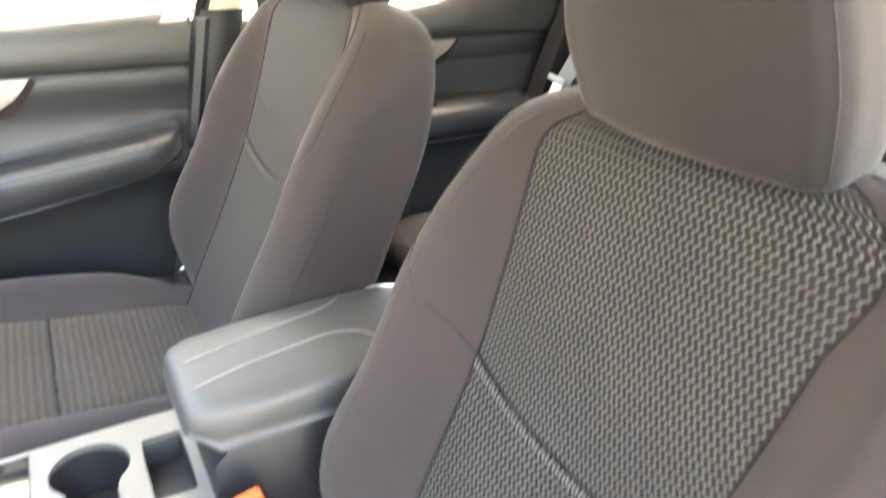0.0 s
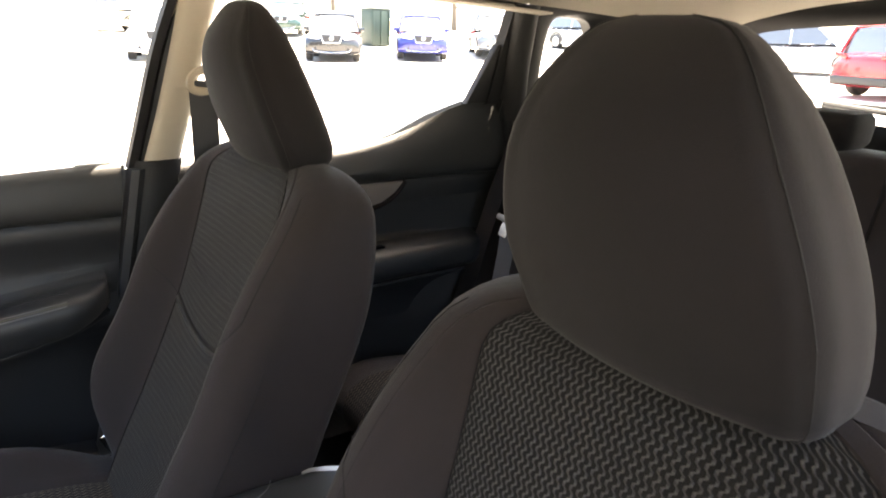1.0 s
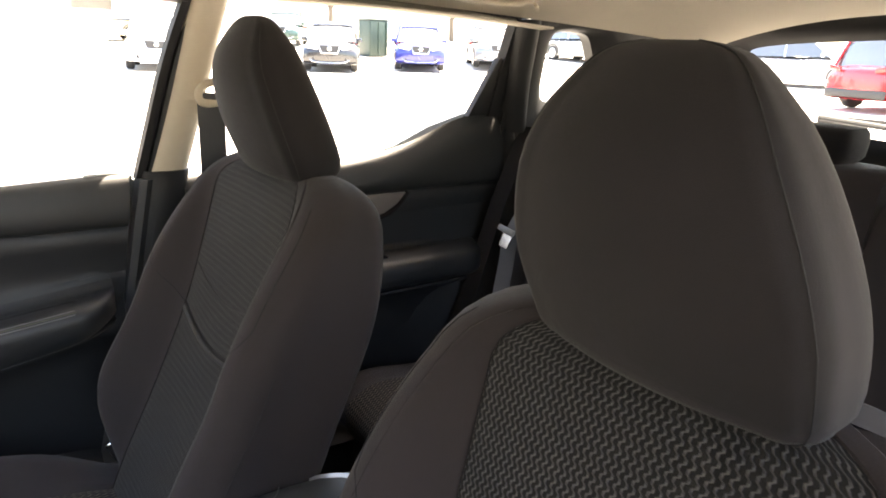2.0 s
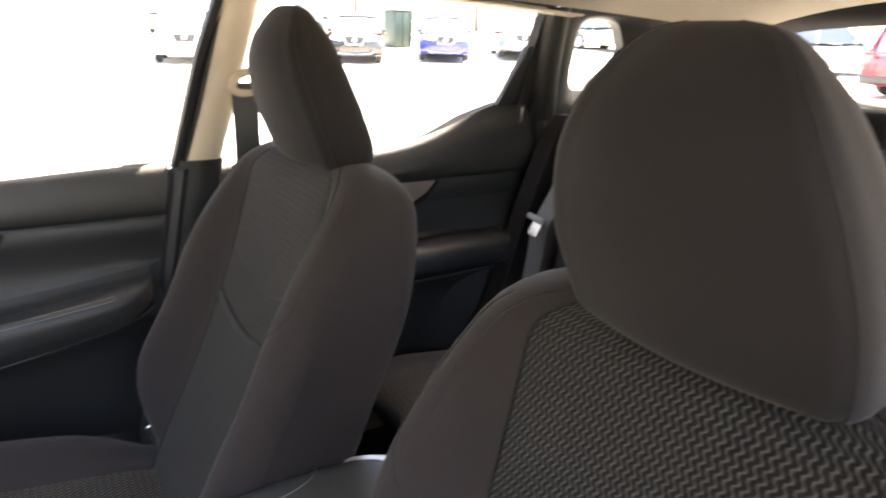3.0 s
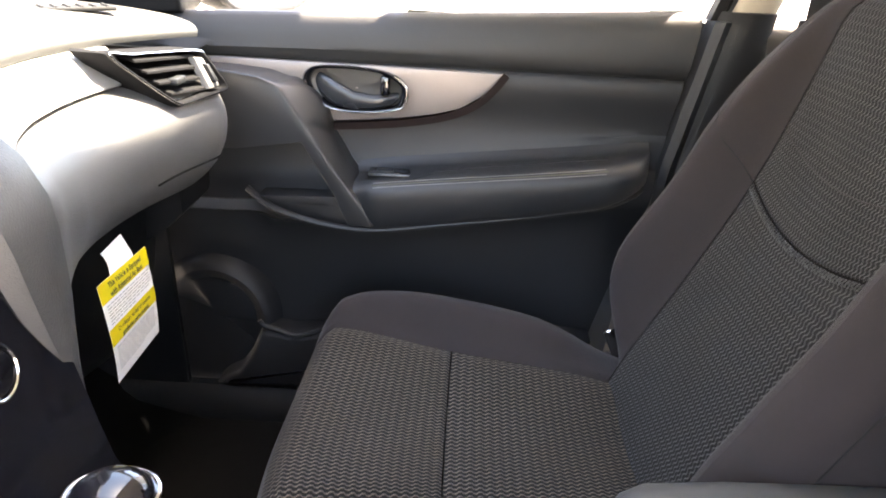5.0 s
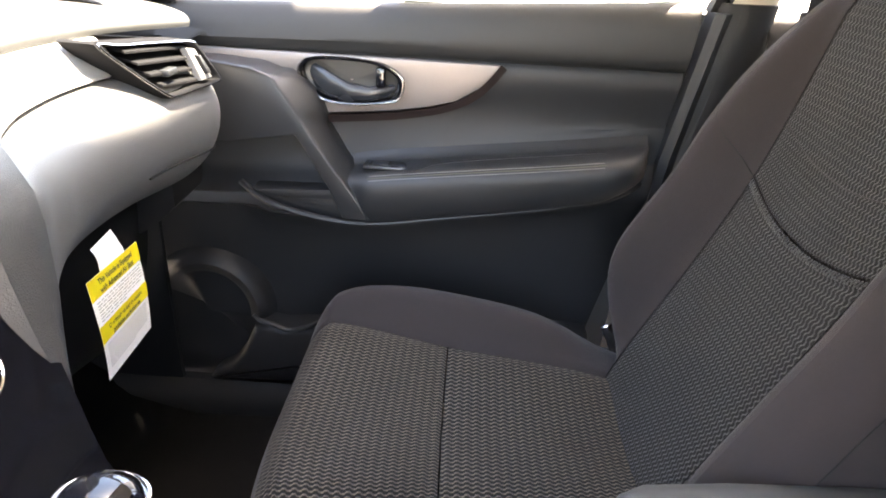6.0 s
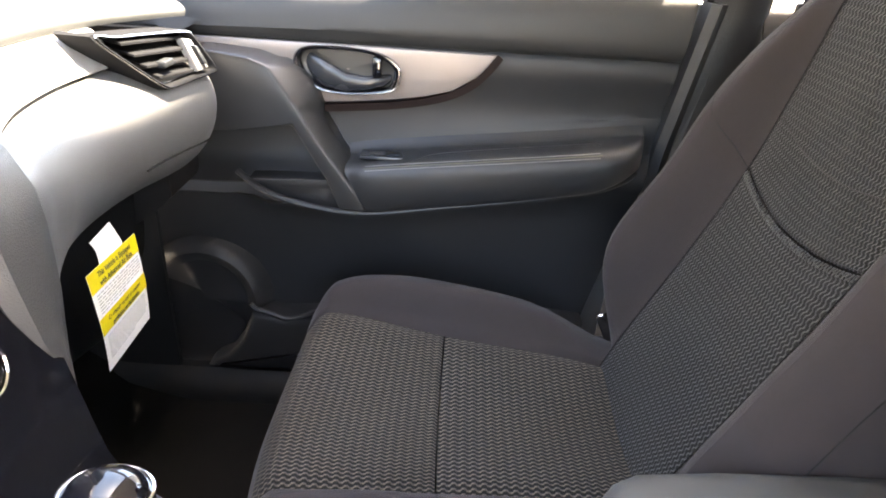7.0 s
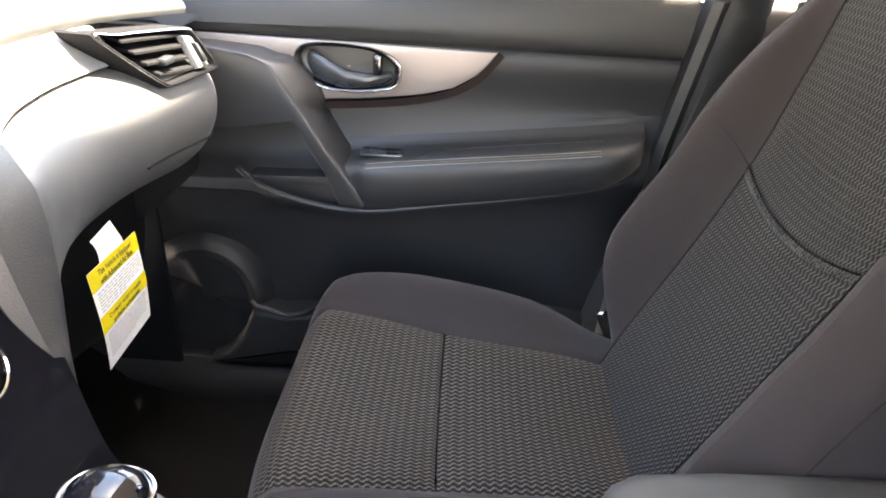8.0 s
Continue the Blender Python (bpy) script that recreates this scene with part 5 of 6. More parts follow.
part("housing", sheet(vloop([vring(1.03, -0.02), vring(1.0, 0.008), vring(0.975, 0.012), vring(0.935, 0.012)]), 0, 1.0), M_VENT, vent)
part("inner_frame", sheet(vloop([vring(0.935, 0.012), vring(0.92, 0.0145), vring(0.89, 0.0140), vring(0.86, 0.008), vring(0.83, -0.04)]), 0, 1.0), M_VENT, vent, "gloss black inner frame")
part("chrome_frame", tube([vring(0.93, 0.0125)[i % 56] for i in range(57)], 0.0014, 8, side=(0, 1, 0)), M_CHROME, vent, "thin chrome frame")
part("backing", sheet(vloop([vring(0.82, -0.045), vring(0.02, -0.045)]), 0, 1.0), M_RUBBER, vent)
for k, z in enumerate((1.052, 1.039, 1.026, 1.013)):
    xa = 0.418 + 0.016 * k
    xb = 0.553
    part("louvre", plate([(xa, 0), (xb, 0), (xb, 0.034), (xa, 0.034)], lambda a, b, d, z=z: (a, vy(a, z) - 0.010 + b, z - 0.006 - (a - 0.5) * 0.10 + d + b * 0.25), 0.003, 0.001), M_VENT, vent)
part("louvre_tab", rbox((0.026, 0.012, 0.008), (0.487, vy(0.487, 1.026) - 0.012, 1.024), 0.002), M_SEALGREY, vent, "grey slider tab")
part("thumb_panel", plate([(0.540, 1.043), (0.558, 1.040), (0.572, 1.003), (0.546, 1.003)], lambda a, b, d: (a, vy(a, b) - 0.004 - d, b), 0.010, 0.003), M_GREYTRIM, vent, "grey vent panel")
part("thumb_wheel", plate([(0.549, 1.034), (0.556, 1.033), (0.564, 1.010), (0.555, 1.010)], lambda a, b, d: (a, vy(a, b) - 0.012 - d, b), 0.008, 0.003), M_SHELL, vent)

# ---- hanging warning tag ----
A, Bp, Dp = np.array((0.235, 0.511, 0.877)), np.array((0.374, 0.530, 0.857)), np.array((0.264, 0.525, 0.747))
tag = thing("hanging_tag", "white and yellow cardboard warning tag hanging from the glovebox lid", "tag", (0.30, 0.52, 0.90))
tu, tv = Bp - A, Dp - A
tn = np.cross(tu, tv)
tn = tn / np.linalg.norm(tn)
tn = tn if tn[1] < 0 else -tn


def on_tag(u, v, d=0.0):
    return Vector(A + tu * u + tv * v + tn * (d + 0.004 * math.sin(v * 2.5)))


def tag_area(u0, u1, v0, v1, d, nu=2, nv=8):
    P = [[on_tag(u, v, d) for u in np.linspace(u0, u1, nu)] for v in np.linspace(v0, v1, nv)]
    return sheet(P, 0.0, 1.0)


part("card", tag_area(0, 1, 0, 1, 0.0, 4, 12), M_TAG, tag)
part("hook_tab", sheet([[on_tag(u, v, 0.0) for u in us] for v, us in ((0.0, (0.25, 0.74)), (-0.06, (0.26, 0.72)), (-0.11, (0.26, 0.69)), (-0.17, (0.235, 0.66)), (-0.22, (0.20, 0.63)), (-0.245, (0.42, 0.615)), (-0.262, (0.58, 0.605)))]), M_TAG, tag)
part("yellow_band", tag_area(0, 1, 0.0, 0.185, 0.0006), M_YELLOW, tag, "yellow band")
part("yellow_band", tag_area(0, 1, 0.43, 0.60, 0.0006), M_YELLOW, tag, "yellow band")


def tag_text(body, v, size):
    cu = bpy.data.curves.new("tag_text", "FONT")
    cu.body, cu.size, cu.align_x, cu.offset = body, size, "CENTER", 0.00022
    tmp = bpy.data.objects.new("tmp_text", cu)
    me = bpy.data.meshes.new_from_object(tmp)
    bpy.data.objects.remove(tmp)
    bm = bmesh.new()
    bm.from_mesh(me)
    lu, lv = np.linalg.norm(tu), np.linalg.norm(tv)
    for vert in bm.verts:
        vert.co = on_tag(0.5 + vert.co.x / lu, v - vert.co.y / lv, 0.0011)
    part("lettering", bm, M_INKD, tag, smooth=False)


tag_text("This Vehicle is Equipped", 0.085, 0.0098)
tag_text("with Advanced Air Bags", 0.165, 0.0098)
tag_text("Ce véhicule est doté de coussins", 0.505, 0.0076)
tag_text("gonflables perfectionnés", 0.580, 0.0086)
rng = random.Random(4)
for v0, cnt in ((0.215, 7), (0.635, 9)):
    for i in range(cnt):
        v = v0 + i * 0.029
        u1 = 0.95 if i < cnt - 1 else 0.6
        x = 0.06
        bars = []
        while x < u1 - 0.05:
            w = rng.uniform(0.04, 0.12)
            bars.append(tag_area(x, min(u1, x + w), v, v + 0.011, 0.0008, 2, 2))
            x += w + 0.018
        part("print_line", merge(*bars), M_INK, tag, smooth=False)

# ---- centre console ----
con = thing("centre_console", "black centre console with pale cup holder surround and padded lid", "console", (0.0, 0.05, 0.40), kind="")
body = []
for y, z, w, c in ((0.46, 0.62, 0.120, 0.0), (0.30, 0.615, 0.120, 0.0), (0.10, 0.610, 0.115, 0.0), (0.036, 0.610, 0.113, 0.0), (0.022, 0.735, 0.086, 0.022), (0.0, 0.758, 0.088, 0.022), (-0.15, 0.765, 0.089, 0.022), (-0.28, 0.765, 0.089, 0.022), (-0.33, 0.745, 0.088, 0.022), (-0.345, 0.69, 0.086, 0.022)):
    body.append([(x * w + c, y, zz) for x, zz in ((-0.96, 0.36), (-1, z - 0.10), (-1, z - 0.012), (-0.94, z), (0.94, z), (1, z - 0.012), (1, z - 0.10), (0.96, 0.36))])
part("body", loft(body), M_LOW, con)


# pale surround with sunk wells
def well_lines():
    two = [(0.052 + 0.044 * math.cos(t), 0.145 + 0.044 * math.sin(t)) for t in np.linspace(radians(-140), radians(140), 12)]
    two += [(-0.040 + 0.042 * math.cos(t), 0.150 + 0.042 * math.sin(t)) for t in np.linspace(radians(45), radians(315), 12)]
    slot = [(-0.030, 0.040), (0.020, 0.039), (0.068, 0.040), (0.074, 0.046), (0.073, 0.080), (0.067, 0.086), (0.02, 0.087), (-0.030, 0.086), (-0.036, 0.080), (-0.036, 0.046)]
    return [smooth_line(two, 48, True)[:48], smooth_line(slot, 40, True)[:40]]


def surround_top():
    bm = bmesh.new()
    outer = smooth_line([(-0.104, 0.020), (0.0, 0.018), (0.106, 0.020), (0.117, 0.030), (0.119, 0.12), (0.114, 0.28), (0.104, 0.31), (0.0, 0.315), (-0.100, 0.31), (-0.110, 0.28), (-0.113, 0.12), (-0.111, 0.030)], 60, True)[:60]
    edges = []
    for loop in [outer] + well_lines():
        vs = [bm.verts.new((x, y, 0.695)) for x, y in loop]
        edges += [bm.edges.new((vs[k], vs[(k + 1) % len(vs)])) for k in range(len(vs))]
        low = [bm.verts.new((x, y, 0.688 if loop is not outer else 0.60)) for x, y in loop]
        for k in range(len(vs)):
            m = (k + 1) % len(vs)
            bm.faces.new((vs[k], vs[m], low[m], low[k]))
    bmesh.ops.triangle_fill(bm, use_beauty=True, edges=edges)
    bmesh.ops.recalc_face_normals(bm, faces=bm.faces)
    return bm


part("surround", surround_top(), M_CONSOLE, con, "pale satin surround")
for name, loop, deep in zip(("cup_holder", "tray_recess"), well_lines(), (0.07, 0.04)):
    c = np.mean(np.array(loop), 0)
    ring = [loop[k % len(loop)] for k in range(len(loop) + 1)]
    part(name, sheet([[tuple(c + (np.array(p) - c) * f) + (z,) for p in ring] for f, z in ((1.0, 0.688), (0.97, 0.686), (0.93, 0.695 - deep), (0.02, 0.695 - deep))], 0, 1.0), M_RUBBER, con, "black well")
part("gear_panel", plate([(-0.098, 0.208), (0.104, 0.206), (0.100, 0.304), (-0.092, 0.304)], lambda a, b, d: (a, b, 0.6945 + d), 0.005, 0.002), M_PIANO, con, "gloss black gear panel")
# lid
rings = []
for y, w, dz in ((0.046, 0.050, -0.026), (0.0455, 0.062, -0.018), (0.042, 0.071, -0.010), (0.034, 0.078, -0.004), (0.014, 0.086, 0.0), (-0.05, 0.090, 0.004), (-0.15, 0.091, 0.008), (-0.21, 0.090, 0.009), (-0.245, 0.085, 0.010), (-0.270, 0.074, 0.009), (-0.287, 0.056, 0.007), (-0.296, 0.036, 0.003), (-0.299, 0.020, -0.004)):
    zt = 0.812 + dz
    low = 0.018 + 0.036 * min(1.0, max(0.0, (0.046 - y) / 0.03))
    rings.append([(x * w + 0.022, y, z) for x, z in smooth_line([(-0.6, zt + 0.003), (0.0, zt + 0.005), (0.6, zt + 0.003), (0.90, zt - 0.004), (1.0, zt - 0.016), (1.0, zt - 0.8 * low), (0.90, zt - low), (-0.90, zt - low), (-1.0, zt - 0.8 * low), (-1.0, zt - 0.016), (-0.90, zt - 0.004)], 44, True)])
lid = part("lid", loft(rings), M_LID, con, "padded black vinyl lid")
for line in ([(0.036, 0.026), (0.046, -0.03), (0.056, -0.09), (0.064, -0.145), (0.080, -0.178), (0.102, -0.192)],
             [(-0.018, 0.026), (-0.006, -0.03), (0.002, -0.09), (0.006, -0.145), (-0.010, -0.180), (-0.046, -0.196)]):
    ln = smooth_line([(x, y, 0.8176 + 0.004 * min(1, max(-0.8, (0.014 - y) / 0.064)) + 0.004 * max(0.0, min(1.0, (-0.05 - y) / 0.10)) - 0.006 * max(0.0, (abs(x - 0.022) - 0.055) / 0.03) ** 2) for x, y in line], 40)
    part("lid_seam", tube(ln, 0.0007, 6), M_STITCH, lid, "light stitched seam")
part("lid_hinge", tube(smooth_line([(0.022 + k * 0.092 * math.cos(t), -0.228 - 0.092 * math.sin(t), 0.790) for k, t in [(1, a) for a in np.linspace(0.1, math.pi - 0.1, 9)]], 30), 0.017, 10, 1.3), M_SILVER, con, "pale hinge cover")
part("latch", rbox((0.05, 0.012, 0.018), (0.022, 0.030, 0.764), 0.004), M_SHELL, con)

# seat belt buckle beside the driver seat
bk = thing("belt_buckle", "black seat belt buckle with an orange-red release button beside the console", "belt buckle", (-0.122, 0.0, 0.61))
part("housing", rbox((0.026, 0.05, 0.12), (-0.122, -0.005, 0.667), 0.008, 3, Euler((radians(-12), 0, 0)).to_matrix()), M_SHELL, bk)
part("release_button", rbox((0.022, 0.042, 0.014), (-0.122, 0.008, 0.730), 0.004, 2, Euler((radians(-12), 0, 0)).to_matrix()), M_RED, bk, "orange-red push button")
part("strap", rbox((0.012, 0.035, 0.14), (-0.122, -0.02, 0.55), 0.003), M_BELTD, bk)

# gear selector
gs = thing("gear_selector", "gear knob with gloss black top and chrome rim", "gear lever", (-0.015, 0.375, 0.70))
prof = [(0.003, 0.0060), (0.009, 0.0050), (0.015, 0.0022), (0.0195, -0.0024), (0.0222, -0.0075), (0.0245, -0.0125), (0.0255, -0.020), (0.024, -0.040), (0.019, -0.060), (0.013, -0.080), (0.011, -0.18)]
kx, ky, kz = -0.015, 0.372, 0.880
ringf = lambda r, dz: [(kx + r * 1.0 * math.cos(t), ky + r * 1.18 * math.sin(t) + dz * -0.15, kz + dz) for t in np.linspace(0, 2 * math.pi, 41)[:-1]]
part("knob", loft([ringf(r, z) for r, z in prof[::-1]]), M_PIANO, gs)
part("chrome_rim", tube([ringf(0.0236, -0.0088)[i % 40] for i in range(41)], 0.0021, 8), M_CHROME, gs, "polished chrome rim")
part("boot", loft([[(kx + r * math.cos(t), ky + 0.02 + 1.2 * r * math.sin(t), z) for t in np.linspace(0, 2 * math.pi, 21)[:-1]] for r, z in ((0.055, 0.69), (0.05, 0.715), (0.03, 0.75), (0.018, 0.79))]), M_ARM, gs)

# ---- belts ----
def strap_sheet(line, width, across):
    a = Vector(across).normalized() * width / 2
    return sheet([[Vector(p) - a, Vector(p), Vector(p) + a] for p in line], 0.0015)


for s in (1, -1):
    bg = thing("belt_guide", "beige height-adjustable seat belt guide on the centre pillar", "belt guide", (0.66 * s, -0.27, 1.27))
    part("slider", rbox((0.018, 0.042, 0.13), (0.695 * s, -0.272, 1.31), 0.008), M_BEIGE, bg)
    part("guide_loop", tube(smooth_line([(0.672 * s, -0.310, 1.283), (0.665 * s, -0.284, 1.276), (0.660 * s, -0.271, 1.264), (0.660 * s, -0.273, 1.248), (0.664 * s, -0.295, 1.243), (0.668 * s, -0.325, 1.250), (0.672 * s, -0.328, 1.272), (0.672 * s, -0.310, 1.283)], 28), 0.0075, 8, 0.8, side=(1, 0, 0)), M_BEIGE, bg)
    sb2 = thing("front_seat_belt", "dark webbing seat belt hanging along the centre pillar", "seat belt", (0.66 * s, -0.30, 0.9))
    part("webbing", strap_sheet([(0.664 * s, -0.292, 1.262), (0.655 * s, -0.290, 1.10), (0.660 * s, -0.27, 0.90), (0.675 * s, -0.22, 0.60), (0.69 * s, -0.18, 0.45)], 0.047, (0.1 * s, 1, 0)), M_BELTD, sb2)
    part("tongue_stop", rbox((0.012, 0.055, 0.03), (0.655 * s, -0.285, 1.10), 0.004), M_SHELL, sb2)
    an = thing("belt_anchor", "steel lap belt anchor with webbing beside the seat", "belt anchor", (0.608 * s, -0.08, 0.60))
    part("anchor_plate", rbox((0.006, 0.020, 0.060), (0.606 * s, -0.076, 0.628), 0.002, 1, Euler((radians(-25), 0, 0)).to_matrix()), M_CHROME, an, "bare steel plate")
    part("cover", rbox((0.014, 0.034, 0.05), (0.608 * s, -0.098, 0.588), 0.005, 2, Euler((radians(-25), 0, 0)).to_matrix()), M_SHELL, an)

rb = thing("rear_seat_belt", "grey webbing rear seat belt with a steel tongue", "seat belt", (0.60, -1.0, 0.9))
part("webbing", strap_sheet(smooth_line([(0.575, -1.165, 1.192), (0.575, -1.075, 1.178), (0.578, -1.035, 1.10), (0.585, -0.985, 1.0), (0.590, -0.948, 0.93), (0.588, -0.935, 0.86), (0.584, -0.915, 0.76), (0.580, -0.905, 0.66)], 26), 0.044, (1, 0.2, 0.1)), M_BELT, rb)
part("tongue", rbox((0.048, 0.008, 0.014), (0.588, -0.932, 0.952), 0.003, 2, Euler((radians(20), radians(-12), radians(12))).to_matrix()), M_GREYTRIM, rb)
part("tongue_plate", rbox((0.026, 0.004, 0.032), (0.582, -0.926, 0.928), 0.001, 1, Euler((radians(20), radians(-12), radians(12))).to_matrix()), M_CHROME, rb, "bright steel tongue")
part("shoulder_guide", rbox((0.10, 0.055, 0.018), (0.590, -1.125, 1.186), 0.006), M_SHELL, rb)
solo("bench_side_trim", loft([[(x, y + dy, z) for x, dy in ((0.655, 0.02), (0.70, 0.03), (0.71, -0.08), (0.655, -0.08))] for y, z in ((-0.86, 0.62), (-0.93, 0.80), (-1.0, 1.0), (-1.06, 1.14), (-1.09, 1.175))]), M_KNIT2, "dark cloth side cushion beside the rear bench", "side cushion", kind="structure")

# kick panel and footwell side
P = [[(0.726 - 0.02 * math.sin((z - 0.4) * 4), y, z) for y in np.linspace(0.655, 1.0, 6)] for z in np.linspace(0.36, 0.90, 8)]
solo("kick_panel", sheet(P, 0.01, 1.0), M_LOW, "black plastic kick panel in the footwell", "kick panel", kind="structure")
P = [[(x, y, z + 0.004 * math.sin(30 * x) * math.sin(26 * y)) for x in np.linspace(0.19, 0.66, 16)] for y, z in smooth_line([(0.05, 0.352), (0.40, 0.355), (0.66, 0.362), (0.78, 0.395), (0.90, 0.47)], 18)]
solo("floor_mat", sheet(P, 0.008, -1.0), M_CARPET, "black carpet floor mat in the passenger footwell", "floor mat")

# ---- door mirror ----
dm = thing("door_mirror", "black door mirror outside the front passenger window", "door mirror", (0.90, 0.62, 1.12))


def mirror_at(f, t, back):
    """A point of the mirror head: f scales its outline, back is the depth behind the glass."""
    c, q = math.cos(t), math.sin(t)
    x = 0.975 + 0.100 * f * abs(c) ** 0.55 * (1 if c > 0 else -1)
    z = 1.146 + 0.078 * f * abs(q) ** 0.65 * (1 if q > 0 else -1)
    return (x + 0.45 * back, 0.579 - 0.512 * (x - 0.93) + 0.043 * (z - 1.143) + 0.89 * back, z)


turn = np.linspace(0, 2 * math.pi, 41)
part("shell", loft([[mirror_at(f, t, d) for t in turn[:-1]] for f, d in ((1.03, -0.010), (1.10, -0.012), (1.16, 0.0), (1.17, 0.03), (1.08, 0.07), (0.85, 0.10), (0.45, 0.115))]), M_SATIN, dm)
M_MIRROR = plastic("mirror_glass", (0.85, 0.86, 0.87), 0.0, 100, 0.0, 0.0, metal=1.0)
curve = [[mirror_at(f, t, -0.0125 - 0.0030 * (1 - f * f)) for t in turn] for f in np.linspace(1.035, 0.02, 14)]
part("mirror_pane", sheet(curve, 0, 1.0), M_MIRROR, dm, "slightly bulged silvered mirror glass")
part("rim", tube([mirror_at(1.085, t, -0.012) for t in turn], 0.0065, 8), M_RUBBER, dm, "matt black rim")
part("foot", rbox((0.10, 0.06, 0.045), (0.825, 0.655, 1.088), 0.016, 3), M_SATIN, dm)


# ---- outside: the lot ----
M_LOT = plastic("pale_concrete", (0.42, 0.40, 0.37), 0.9, 40, 0.4, 0.18, blotch=0.3)


def ground_z(x, y):
    d = math.hypot(x, y)
    return lerp([(0.0, 0.0), (8.0, 0.0), (16.0, 0.17), (24.0, 0.36), (28.0, 0.46), (38.0, 1.15), (60.0, 1.9), (90.0, 2.3)], d)


rr = [0, 2, 4, 6, 8, 10, 13, 16, 20, 24, 26, 28, 31, 34, 38, 45, 52, 60, 75, 90, 200, 900]
P = [[(r * math.cos(t), r * math.sin(t), ground_z(r, 0)) for t in np.linspace(0, 2 * math.pi, 49)] for r in rr[1:]]
P = [[(0.01 * math.cos(t), 0.01 * math.sin(t), 0.0) for t in np.linspace(0, 2 * math.pi, 49)]] + P
solo("ground", sheet(P, 0, 1.0), M_LOT, "sun-bleached pale concrete parking lot", "ground", kind="structure")

M_TYRE = plastic("tyre_rubber", (0.02, 0.02, 0.02), 0.8, 200, 0.3)
M_RIM = plastic("alloy_rim", (0.45, 0.45, 0.46), 0.3, 100, 0.05, 0.05, metal=0.9)
M_CARGLASS = plastic("dark_car_glass", (0.06, 0.065, 0.07), 0.06, 100, 0.0, 0.1, spec=1.0, coat=1.0)
M_LAMP = plastic("headlamp_lens", (0.55, 0.56, 0.58), 0.12, 100, 0.0, 0.1, coat=0.5)
M_TAIL = plastic("tail_lamp_lens", (0.35, 0.01, 0.01), 0.15, 100, 0.0, 0.1, coat=0.5)
M_BLACKP = plastic("black_bumper_plastic", (0.02, 0.02, 0.021), 0.6, 200, 0.2)


def paint(name, col, metal=0.2):
    return plastic(name, col, 0.25, 100, 0.0, 0.04, metal=metal, coat=0.8)


